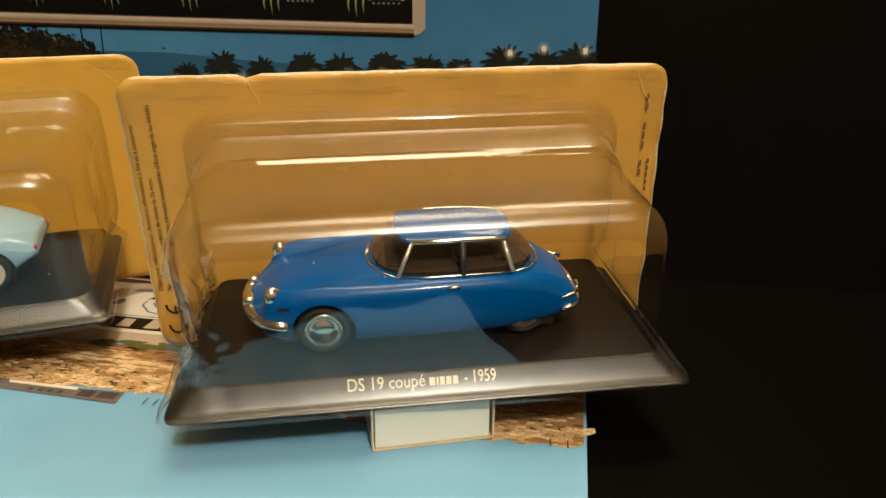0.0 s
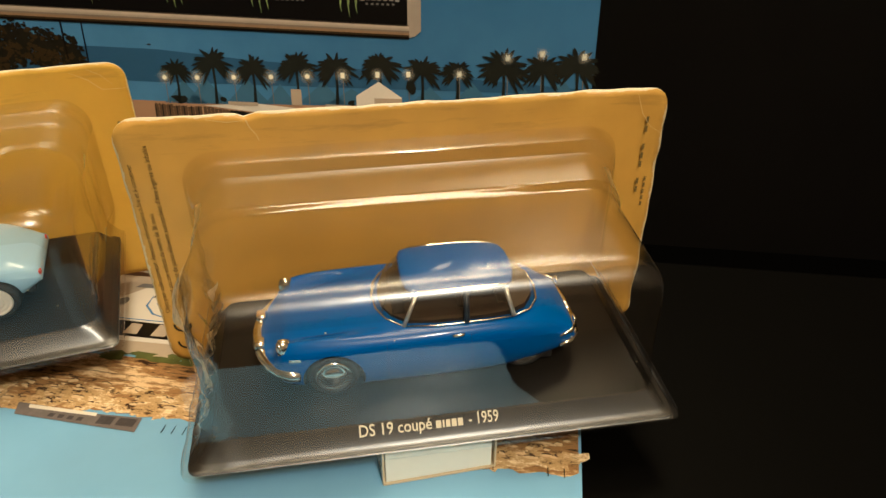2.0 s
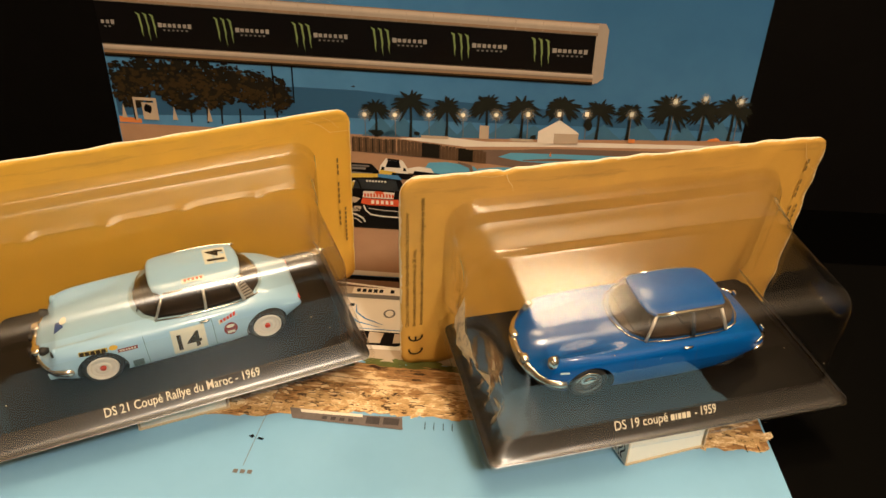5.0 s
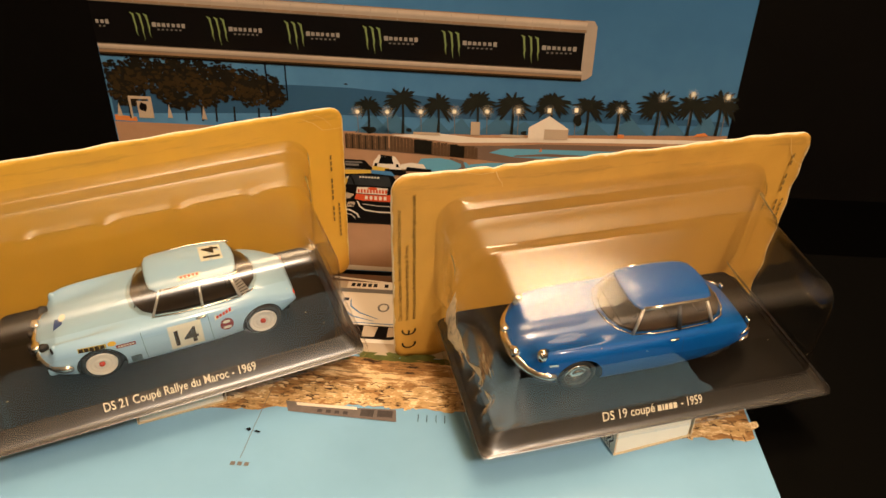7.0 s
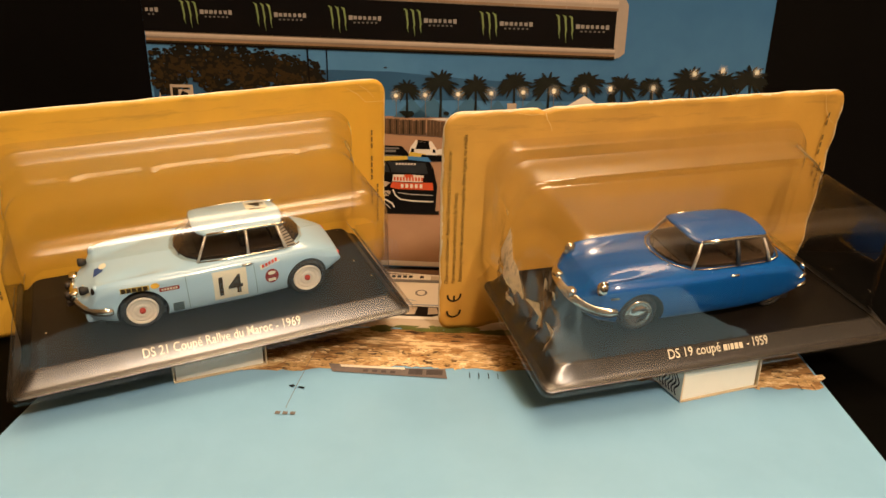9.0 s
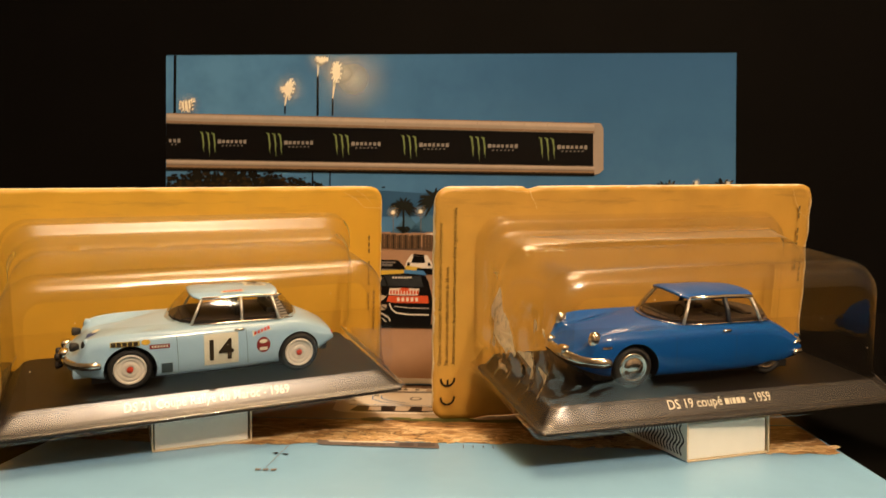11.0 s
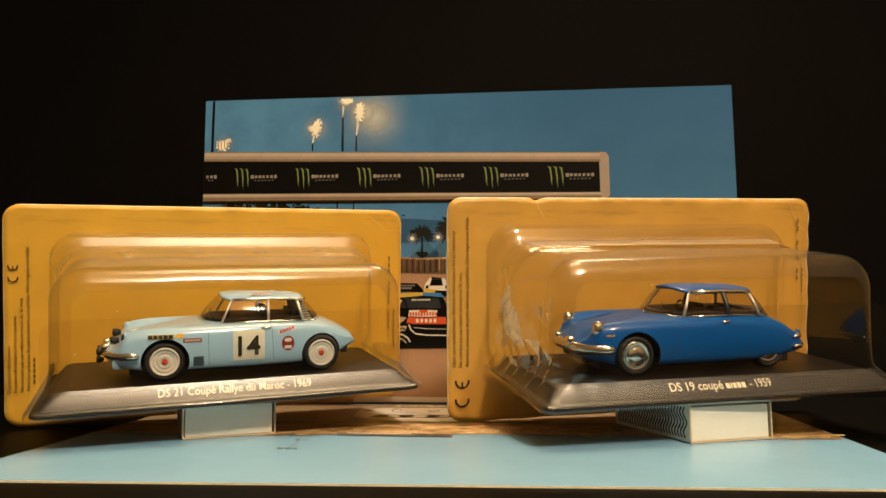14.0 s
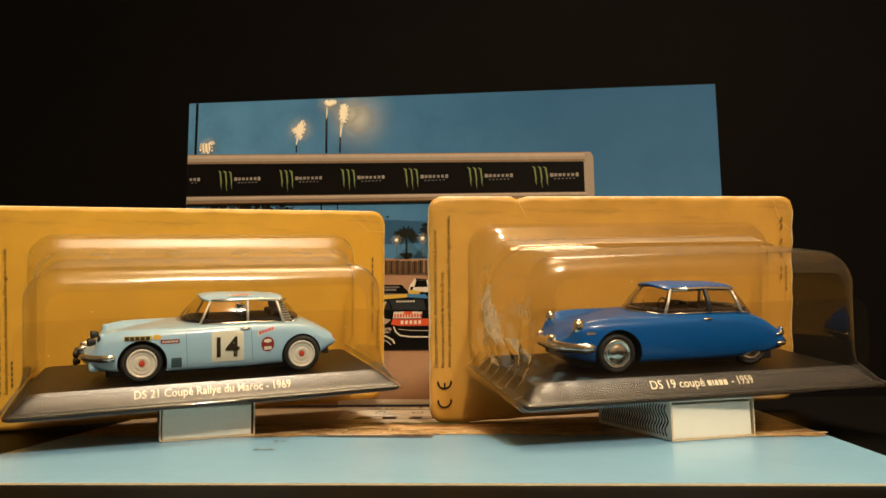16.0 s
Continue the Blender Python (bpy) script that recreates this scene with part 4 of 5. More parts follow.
def foot_out(w, z):
    """Half width of an end wall that flares to the skirt at its foot."""
    return w + (min(w * 1.0208, 68.6) - w) * max(0.0, 1 - (z - FOOT) / 8) ** 2


def half_arch(w, top, r):
    pts = [(-w, FOOT + (top - r - FOOT) * k / LEG) for k in range(LEG + 1)]
    pts += [(-w + r - r * math.cos(a), top - r + r * math.sin(a)) for a in (math.pi / 2 * k / CORNER for k in range(1, CORNER + 1))]
    return [(-foot_out(-x, z), z) for x, z in pts]


def lean(y, z):
    """The front wall leans back a little as it rises."""
    return 2.7 * (z - FOOT) / 43.6 * min(1.0, max(0.0, (-30 - y) / 25))


def dent(y, z):
    """Outward bulge and crumpled folds of the damaged end wall."""
    if z < 27.6 or z > 76 or y > -2:
        return 0.0
    out = 9.0 * math.exp(-((y + 33) / 13) ** 2 - ((z - 54) / 14) ** 2)
    low = min(1, (z - 27.6) / 6) * max(0, min(1, (64 - z) / 22)) * min(1, (-2 - y) / 8)
    fold = abs(((y * 0.105 + z * 0.03 + 0.6 * noise.noise((y * 0.04, z * 0.06, 1.7))) % 1) - 0.5) * 6.0 + abs(noise.noise((y * 0.2, z * 0.12 - y * 0.06, 4.2))) * 3
    return out - low * (fold - 1.3)


def worn(x, y, z, ribs, crushed, ridge):
    """Ribs, slack and damage of the thin plastic."""
    if z > 66 and y < -8:
        z += 0.5 * (1 - (x / 62) ** 2) * min(1, (z - 66) / 11) * min(1, (y + 71) / 12, (-8 - y) / 12) * (0.4 + 0.6 * min(1, abs(y - ridge) / 14))
    y += lean(y, z)
    if ribs and ridge - 3 < y < ridge + 2 and z > 76:
        for c in (-43, -14, 14.5, 43):
            y -= 1.7 * math.exp(-((x - c) / 2.4) ** 2)
    if y < -58 and 36 < z < 74:
        y += 0.3 * noise.noise((x * 0.05, z * 0.05, 2 if ribs else 7)) * min(1, (z - 36) / 5, (74 - z) / 5)
    if crushed and x < -50:
        f = min(1, (-50 - x) / 12)
        if y < -55 and 29 < z < 62:
            g = f * min(1, (z - 29) / 6) * min(1, (62 - z) / 14)
            y += g * (abs(((x * 0.085 + z * 0.022 + 0.4 * noise.noise((x * 0.05, z * 0.05, 9.1))) % 1) - 0.5) * 2.4 - 0.6)
        x -= f * dent(y, z)
    if crushed and x < -44 and y < -38 and z < 45:
        g = min(1, (-44 - x) / 10) * min(1, (45 - z) / 8) * min(1, max(0, (z - 25.6) / 2)) * min(1, (-38 - y) / 10)
        x -= g * 1.3 * abs(noise.noise((x * 0.3, y * 0.34, z * 0.34)))
        y -= g * 1.1 * abs(noise.noise((x * 0.34 + 7, y * 0.3, z * 0.36)))
    return (x * MM, y * MM, z * MM)


def clear_cover(parent, ribs, crushed, mat, ridge):
    """Vacuum-formed cover: a skirt over the base, a flat front, and arches that step up to the card."""
    verts, faces, slots = [], [], []

    def grid(rows, slot_of):
        o, n = len(verts), len(rows[0])
        for r in rows:
            verts.extend(worn(x, y, z, ribs, crushed, ridge) for x, y, z in r)
        for j in range(len(rows) - 1):
            for i in range(n - 1):
                faces.append((o + j * n + i, o + j * n + i + 1, o + (j + 1) * n + i + 1, o + (j + 1) * n + i))
                slots.append(slot_of(j, i))

    rings = []
    for z, yf, w, r in SKIRT:
        ring = [(-w, -0.45 + (yf + r + 0.45) * k / 24, z) for k in range(25)]
        ring += [(-w + r - r * math.cos(a), yf + r - r * math.sin(a), z) for a in (math.pi / 2 * k / 8 for k in range(1, 8))]
        ring += [(-w + r + (w - r) * k / 28, yf, z) for k in range(29)]
        rings.append(ring + [(-x, y, zz) for x, y, zz in reversed(ring[:-1])])
    grid(rings, lambda j, i: 4 if 27.3 < SKIRT[j][0] else 0)
    stations = tiers(ridge)
    half = half_arch(*stations[0][1:])
    grid([[(x + (-2 * x) * k / ACROSS, FRONT, z) for k in range(ACROSS + 1)] for x, z in half], lambda j, i: 0)
    arches = []
    for y, top, w, r in stations:
        h = half_arch(w, top, r)
        x0 = h[-1][0]
        line = h + [(x0 - 2 * x0 * k / ACROSS, top) for k in range(1, ACROSS)] + [(-x, z) for x, z in reversed(h)]
        arches.append([(x, y, z) for x, z in line])
    shoulders = range(LEG - 1, LEG + 2 * CORNER + ACROSS + 1)

    def haze(j, i):
        """Stretched plastic is dull: edges of the steps most, the flats less, the walls not at all."""
        y = stations[j][0]
        if i not in shoulders:
            return 0
        if FRONT + 0.8 < y < FRONT + ROUND - 0.1 or -6.6 < y < -5.5:
            return 2
        return 1 if y < ridge - 2 else (3 if ridge + 0.9 < y < -8.6 else (3 if ribs else 0))

    grid(arches, haze)
    ob = link_mesh("clear_cover", verts, faces, [mat, M_FILM_TOP, M_FILM_RIM, M_FILM_HAZE, M_FILM_SKIRT], parent, "clear plastic cover with a crumpled corner" if crushed else "clear vacuum-formed plastic cover", smooth=True, slots=slots)
    bm = bmesh.new()
    bm.from_mesh(ob.data)
    bmesh.ops.remove_doubles(bm, verts=bm.verts, dist=2e-6)
    bmesh.ops.recalc_face_normals(bm, faces=bm.faces)
    if crushed:
        for face in bm.faces:
            c = face.calc_center_median() / MM
            if c.x < -54 and c.y < -40 and 27.3 < c.z < 35:
                face.material_index = 4
    bm.to_mesh(ob.data)
    bm.free()
    return ob


def stress_glint_mark(cover, outline, lift=0.35):
    """White stress mark, also used for painted facet glints, on the damaged end wall, its outline as depth and height.
    """
    cy, cz = sum(a for a, b in outline) / len(outline), sum(b for a, b in outline) / len(outline)
    rim = []
    for p, q in zip(outline, outline[1:] + outline[:1]):
        for k in range(5):
            t = k / 5
            rim.append((p[0] + (q[0] - p[0]) * t + 0.5 * noise.noise((p[0], q[1], k * 1.3)), p[1] + (q[1] - p[1]) * t + 0.5 * noise.noise((p[1], k * 1.7, q[0]))))
    pts, faces = [], []
    for s in (1.0, 0.7, 0.4, 0.1):
        pts += [(cy + (a - cy) * s, cz + (b - cz) * s) for a, b in rim]
    n = len(rim)
    for j in range(3):
        faces += [(j * n + i, j * n + (i + 1) % n, (j + 1) * n + (i + 1) % n, (j + 1) * n + i) for i in range(n)]
    faces.append(tuple(3 * n + i for i in range(n)))
    verts = [((-foot_out(67.4, z) - dent(y, z) - lift) * MM, y * MM, z * MM) for y, z in pts]
    link_mesh("stress_glint_mark", verts, faces, M_SCUFF, cover, "white scuffed crease and painted facet glint", smooth=True)


def display_base(parent, title, bars):
    """Black plinth with a chamfered rim and a title on its front."""
    rings = []
    for z, ix in ((25.3, 1.4), (25.9, 0.6), (27.0, 0.6), (27.3, 1.0), (27.4, 2.4), (27.6, 3.0), (31.8, 6.85), (32.0, 7.4)):
        x0, x1, y0, y1, r = -73.0 + ix, 73.0 - ix, -76.0 + ix, -3 - ix * 0.3, 3.0
        ring = []
        for cx, cy, a0 in ((x1 - r, y1 - r, 0), (x0 + r, y1 - r, 90), (x0 + r, y0 + r, 180), (x1 - r, y0 + r, 270)):
            for k in range(6):
                a = math.radians(a0 + 18 * k)
                ring.append(((cx + r * math.cos(a)) * MM, (cy + r * math.sin(a)) * MM, z * MM))
        rings.append(ring)
    v, f = loft(rings)
    base = link_mesh("display_base", v, f, M_BASE, parent, "glossy black plastic display base")
    slope = lambda x, y: (x * MM, (-71.45 + 0.66 * y) * MM, (29.45 + 0.75 * y) * MM)
    for x0, text, xs in title:
        letters(text, 4.9, lambda x, y: slope(x0 + x, y), "title_text", M_TITLE, base, "cream lettering", width=xs, bold=0.05)
    for x0, x1 in bars:
        verts = [slope(x, y) for x, y in ((x0, 0), (x1, 0), (x1, 2.2), (x0, 2.2))]
        link_mesh("title_bar", verts, [(0, 1, 2, 3)], M_TITLE, base)
    return base


def card_print(card, rows):
    """Fine print that runs up the card."""
    for x, z, text, size, wide in rows:
        letters(text, size, lambda a, b: ((x - b) * MM, -1.0 * MM, (z + a) * MM), "card_text", M_INK, card, width=wide)


def ce_mark(card, x, z, size=1.0):
    """Two open rings, one with a tongue, lying on their side."""
    v, f = [], []
    r = 2.9 * size
    for cz, tongue in ((z, False), (z + 8.2 * size, True)):
        arc = [(x + r * math.cos(a), cz + r * math.sin(a)) for a in np.linspace(math.radians(80), math.radians(280), 15)]
        arc = [(x - (cz2 - cz), cz + (xx - x)) for xx, cz2 in arc]
        quads = stroke(arc, 0.85 * size)
        if tongue:
            quads += stroke([(x, cz - 0.9 * r), (x, cz - 0.07 * r)], 0.8 * size)
        for q in quads:
            f.append(tuple(range(len(v), len(v) + 4)))
            v += [(a * MM, -1.0 * MM, b * MM) for a, b in q]
    link_mesh("conformity_mark", v, f, M_INK, card)


def bars_on(card, name, spans, mat=None):
    v, f = [], []
    for x0, z0, x1, z1 in spans:
        f.append(tuple(range(len(v), len(v) + 4)))
        v += [(a * MM, -1.0 * MM, b * MM) for a, b in box2(x0, z0, x1, z1)]
    link_mesh(name, v, f, mat or M_INK, card)


WARN = ((-87.2, 27, "Objet pour collectionneur. Attention informations à lire et à conserver", 2.3, 60), (-84.2, 27, "Ne convient pas aux enfants de moins de 36 mois.", 2.3, 42), (-81.2, 27, "Attention présence de petits éléments susceptibles d'être ingérés ou inhalés", 2.3, 66))

pack_r = tagged(holder("blister_pack", PACK_R), "worn tan card with clear plastic cover on matchbox", "packaging", "blister packs")
card_r = backing_card(pack_r, M_CARD_R, 2.7, 3, True)
card_r["label"] = "tan card with creased and torn edges"
cover_r = clear_cover(pack_r, False, True, M_FILM, -22.5)
stress_glint_mark(cover_r, [(-28, 66), (-33, 65), (-37, 62), (-41, 57), (-44, 50), (-42.6, 49), (-43.4, 43), (-41, 45), (-39.6, 41), (-38, 44), (-37, 42), (-35, 49), (-33.6, 55), (-30.5, 60)])
stress_glint_mark(cover_r, [(-55, 60), (-57, 59), (-57.6, 56), (-56, 56.6), (-55.6, 54.8), (-54.6, 57.4)])
stress_glint_mark(cover_r, [(-61, 58.4), (-62.4, 58), (-62.8, 55), (-61.8, 55.4)])
# Pale patches painted in for bright facets of the crumpled film.
stress_glint_mark(cover_r, [(-46, 46), (-50, 40), (-49, 36), (-53, 37.4), (-54.4, 42), (-51, 46.4)])
stress_glint_mark(cover_r, [(-58.6, 44), (-60.4, 38), (-59.8, 34), (-62.4, 35), (-62.6, 40)])
stress_glint_mark(cover_r, [(-24, 36), (-29, 35), (-31, 32.6), (-28, 33), (-25, 33.6)])
stress_glint_mark(cover_r, [(-12, 47), (-14, 44), (-13, 40), (-15, 38), (-16, 42), (-15.5, 46)])
display_base(pack_r, ((-23.6, "DS 19 coupé", 21.4), (8.9, "- 1959", 9.0)), ((-1.0, 0.6), (1.0, 1.6), (2.0, 3.3), (3.7, 5.2), (5.6, 7.1)))
card_print(card_r, WARN)
ce_mark(card_r, -84.2, 12.5)
bars_on(card_r, "text_bar", [(82.4, 62 + 3.4 * k, 83.3, 64.4 + 3.4 * k) for k in range(9) if k not in (2, 6)] + [(85.2, 56 + 2.6 * k, 86.0, 57.8 + 2.6 * k) for k in range(5)], M_FAINT)

pack_l = tagged(holder("blister_pack", PACK_L), "yellow card with clear ribbed plastic cover on matchbox", "packaging", "blister packs")
card_l = backing_card(pack_l, M_CARD_L, 4.4, 8, False)
card_l["label"] = "smooth yellow card with one creased corner"
cover_l = clear_cover(pack_l, True, False, M_FILM_NEW, -18.0)
display_base(pack_l, ((-30.2, "DS 21 Coupé Rallye du Maroc - 1969", 57.6),), ())
card_print(card_l, ((-88.2, 19.5, "Objet pour collectionneur.", 2.1, 21), (-85.8, 19.5, "Attention informations à lire et à conserver", 2.1, 34), (-83.3, 19.8, "Ne convient pas aux enfants de moins de 36 mois", 2.1, 41), (-80.8, 20.0, "Attention présence de petits éléments susceptibles d'être ingérés ou inhalés", 2.1, 63)))
ce_mark(card_l, -87.0, 69.8, 0.62)
bars_on(card_l, "text_bar", [(-79.6, 23.2 + 2.4 * k, -78.8, 25.0 + 2.4 * k) for k in range(5)], M_FAINT)
bars_on(card_l, "text_bar", [(82.4, 40 + 3.2 * k, 83.2, 42.4 + 3.2 * k) for k in range(12) if k not in (3, 8)] + [(85.2, 30 + 2.6 * k, 86.0, 31.9 + 2.6 * k) for k in range(8)], M_FAINT)


def dust_speck(cover, x, z, r, seed):
    """A pale fleck of dust on the front wall."""
    y = FRONT + lean(FRONT, z) - 0.45
    rim = [((x + r * (1 + 0.5 * noise.noise((seed, k * 0.9, 0.3))) * math.cos(k * 0.9)) * MM, y * MM, (z + r * (1 + 0.5 * noise.noise((seed, k * 0.7, 4.3))) * math.sin(k * 0.9)) * MM) for k in range(7)]
    link_mesh("dust_speck", rim, [tuple(range(7))], M_SCUFF, cover)


for k, (x, z, r) in enumerate(((-58, 47, 0.28), (-44, 62, 0.22), (50, 52, 0.3), (57, 44, 0.25), (44, 66, 0.2))):
    dust_speck(cover_l, x, z, r, k)
for k, (x, z, r) in enumerate(((-30, 68, 0.3), (-12, 63, 0.2), (38, 58, 0.22), (59, 46, 0.26))):
    dust_speck(cover_r, x, z, r, k + 9)


def crease(card, pts, wide, mat):
    v, f = [], []
    for q in stroke(pts, wide):
        f.append(tuple(range(len(v), len(v) + 4)))
        v += [(a * MM, -1.15 * MM, b * MM) for a, b in q]
    link_mesh("crease", v, f, mat, card)


crease(card_r, [(-50, 99.6), (-49.2, 97), (-47.4, 94.4), (-46.8, 92)], [0.5, 0.3, 0.2, 0.1], M_CREASE)
crease(card_r, [(-62, 100.4), (-56, 99.2), (-51, 99.4)], [0.1, 0.25, 0.2], M_CREASE)
crease(card_r, [(78, 100), (80.5, 93), (84, 88), (88.6, 85)], [0.1, 0.25, 0.15, 0.1], M_CREASE)
crease(card_l, [(70, 99), (76, 95.5), (80, 91.4), (88.2, 91.0)], [0.1, 0.25, 0.2, 0.15], M_CREASE)
crease(card_l, [(76, 99.8), (80.6, 97), (84, 93)], [0.1, 0.16, 0.1], M_CREASE)


# ---- matchboxes that hold the packs up ----
def matchbox(m, label, height):
    """Open-ended sleeve with a tray in it and wavy strikers on its long sides."""
    box = tagged(holder("matchbox", m), label, "matchbox", "matchboxes under the packs")
    w, d, h, t = 35.5, 53.0, height, 0.55
    v, f = [], []
    outer, inner = [], []
    for ring, ins, r in ((outer, 0, 0.7), (inner, t, 0.3)):
        x0, x1, z0, z1 = ins, w - ins, ins, h - ins
        for cx, cz, a0 in ((x1 - r, z1 - r, 0), (x0 + r, z1 - r, 90), (x0 + r, z0 + r, 180), (x1 - r, z0 + r, 270)):
            for k in range(4):
                a = math.radians(a0 + 30 * k)
                ring.append((cx + r * math.cos(a), cz + r * math.sin(a)))
    n = len(outer)
    verts = [(x * MM, y * MM, z * MM) for y in (0, d) for x, z in outer] + [(x * MM, y * MM, z * MM) for y in (0, d) for x, z in inner]
    faces, slots = [], []
    for i in range(n):
        j = (i + 1) % n
        faces += [(i, j, n + j, n + i), (2 * n + j, 2 * n + i, 3 * n + i, 3 * n + j), (j, i, 2 * n + i, 2 * n + j), (n + i, n + j, 3 * n + j, 3 * n + i)]
        slots += [0, 1, 1, 1]
    sleeve = link_mesh("sleeve", verts, faces, [M_BOX, M_BOXEDGE], box, slots=slots)
    tray = rounded_box((w - 2 * t - 1.2) * MM, (d - 1.0) * MM, (h - 2 * t - 0.9) * MM, 0.0004, ((w / 2 - 0.2) * MM, d / 2 * MM, (t + 0.05) * MM))
    part("tray", tray, M_BOX, box, "white card tray end")
    for side, x in ((-1, -0.06), (1, w + 0.06)):
        sv, sf = [], []
        for k in range(26):
            y = 3 + k * 1.85
            pts = [(y + 1.1 * math.sin(2 * math.pi * q / 7.0) * (1 if side < 0 else -1), 1.6 + q * (h - 3.2) / 10.5) for q in np.linspace(0, 10.5, 22)]
            for quad in stroke(pts, 0.75):
                sf.append(tuple(range(len(sv), len(sv) + 4)))
                sv += [(x * MM, a * MM, b * MM) for a, b in quad]
        link_mesh("striker", sv, sf, M_STRIKE, box, "black wavy striking strip")["kind"] = "stuff"
    return box


matchbox(pose(0.0900, 0.1745, 0.0008, 0, 0, 22), "white matchbox with wavy striker under the tan pack", 14.2)
matchbox(pose(-0.1002, 0.1745, 0.0008, 0, 0, 27.5), "plain white matchbox under the yellow pack", 13.6)


# ---- model cars ----
# station, half width, middle height, shoulder height, underside
NOSE = (
    (-21.9, 6.0, 11.2, 10.8, 8.9), (-20.9, 11.0, 12.3, 11.7, 8.0), (-19.1, 15.0, 13.6, 12.8, 7.4), (-17.1, 17.3, 14.8, 14.4, 6.6), (-15.4, 18.5, 15.8, 17.2, 6.1), (-13.6, 19.1, 16.8, 19.2, 5.7), (-9, 19.9, 18.2, 20.1, 4.8),
    (0, 20.6, 19.9, 20.6, 4.2), (10, 20.9, 21.3, 21.0, 4.2), (20, 20.9, 22.4, 21.2, 4.2), (35, 20.7, 22.6, 21.5, 4.2), (50, 20.0, 22.4, 21.1, 4.4),
)
TAIL = ((59, 18.8, 21.6, 19.9, 4.8), (66, 17.2, 19.4, 17.8, 5.2), (71.5, 15.6, 16.3, 14.9, 5.6), (75, 14.6, 13.6, 12.7, 6.1), (76.4, 13.7, 12.0, 11.4, 6.7), (76.8, 12.9, 11.0, 10.6, 7.4))
RALLY_TAIL = ((59, 18.9, 22.2, 20.6, 4.8), (66, 17.6, 20.7, 19.3, 5.4), (71.5, 16.2, 18.4, 17.2, 7.4), (75, 15.3, 16.4, 15.5, 9.2), (77.2, 14.5, 14.9, 14.2, 10.2), (77.8, 13.9, 13.6, 13.1, 10.8))


def section(x, rally=False):
    """Half outline of the body at x, from the middle of the top to the middle of the underside."""
    cols = list(zip(*(NOSE + (RALLY_TAIL if rally else TAIL))))
    w, zc, zs, zb = (smooth_curve(cols[0], c, x) for c in cols[1:])
    mid = zb + (zs - zb) * 0.45
    dip = 1.6 * math.exp(-((x + 5) / 12) ** 2)
    ctrl = [(0, zc), (0.35 * w, zc - 0.12 * (zc - zs) - 0.1 * dip), (0.62 * w, zc - 0.5 * (zc - zs) - dip), (0.80 * w, zs - 0.1 + 0.25 * dip), (0.90 * w, zs - 0.9 + 0.1 * dip), (0.965 * w, zs - 2.6), (0.99 * w, zs - (zs - mid) * 0.6), (w, mid), (0.985 * w, zb + (mid - zb) * 0.45), (0.94 * w, zb + 0.5), (0.84 * w, zb), (0.4 * w, zb - 0.2), (0, zb - 0.2)]
    out = []
    p = [Vector(c) for c in ctrl]
    for i in range(len(p) - 1):
        a, b, c, d = p[max(i - 1, 0)], p[i], p[i + 1], p[min(i + 2, len(p) - 1)]
        for k in range(4):
            t = k / 4
            out.append(0.5 * ((2 * b) + (c - a) * t + (2 * a - 5 * b + 4 * c - d) * t * t + (3 * b - a - 3 * c + d) * t ** 3))
    out.append(p[-1])
    return out


def flank(x, z):
    """How far out the side stands at x and height z."""
    s = section(x)
    k = max(range(len(s)), key=lambda i: s[i].x)
    best = s[k].x
    run = s[k::-1] if z >= s[k].y else s[k:]
    for a, b in zip(run, run[1:]):
        lo, hi = min(a.y, b.y), max(a.y, b.y)
        if lo <= z <= hi and hi > lo:
            return a.x + (b.x - a.x) * (z - a.y) / (b.y - a.y)
    return best


def deck(x, y):
    """Height of the bonnet, or the boot, at a spot."""
    s = section(x)
    for a, b in zip(s, s[1:]):
        if a.x <= abs(y) <= b.x and b.x > a.x:
            return a.y + (b.y - a.y) * (abs(y) - a.x) / (b.x - a.x)
    return s[0].y


def cut(mesh, cutters, material):
    """The mesh less some round bars that lie across it; the cut faces take the material."""
    tmp = bpy.data.objects.new("tmp", mesh)
    scene.collection.objects.link(tmp)
    tools = []
    for x, z, r, y0, y1 in cutters:
        v, f = lathe([(r * MM, y0 * MM), (r * MM, y1 * MM)], 40)
        me = bpy.data.meshes.new("tool")
        me.from_pydata([(a + x * MM, b, c + z * MM) for a, b, c in v], [], f)
        me.materials.append(material)
        bm = bmesh.new()
        bm.from_mesh(me)
        bmesh.ops.recalc_face_normals(bm, faces=bm.faces)
        bm.to_mesh(me)
        bm.free()
        ob = bpy.data.objects.new("tool", me)
        scene.collection.objects.link(ob)
        tools.append(ob)
        md = tmp.modifiers.new("cut", "BOOLEAN")
        md.operation, md.object, md.solver, md.material_mode = "DIFFERENCE", ob, "EXACT", "TRANSFER"
    bpy.context.view_layer.update()
    dg = bpy.context.evaluated_depsgraph_get()
    out = bpy.data.meshes.new_from_object(tmp.evaluated_get(dg))
    for ob in (tmp, *tools):
        bpy.data.objects.remove(ob)
    return out


def mm(points):
    return [(x * MM, y * MM, z * MM) for x, y, z in points]


def tube_part(name, pts, r, mat, parent, n=8, flat=1.0, label=""):
    v, f = tube(mm(pts), [q * MM for q in r] if isinstance(r, (list, tuple)) else r * MM, n, flat)
    return link_mesh(name, v, f, mat, parent, label, smooth=True)


# sill line and roof line of the glasshouse, front to back, one side
SILL = ((13.2, 0, 22), (14.2, 6.5, 22), (16.8, 11.6, 21.8), (21.8, 15.4, 21.4), (31, 16.6, 21.6), (40.5, 16.6, 21.7), (51, 16, 21.5), (55.4, 15.2, 21.2), (61, 12.4, 20.7), (64.4, 7.2, 20.3), (65.6, 0, 20.3))
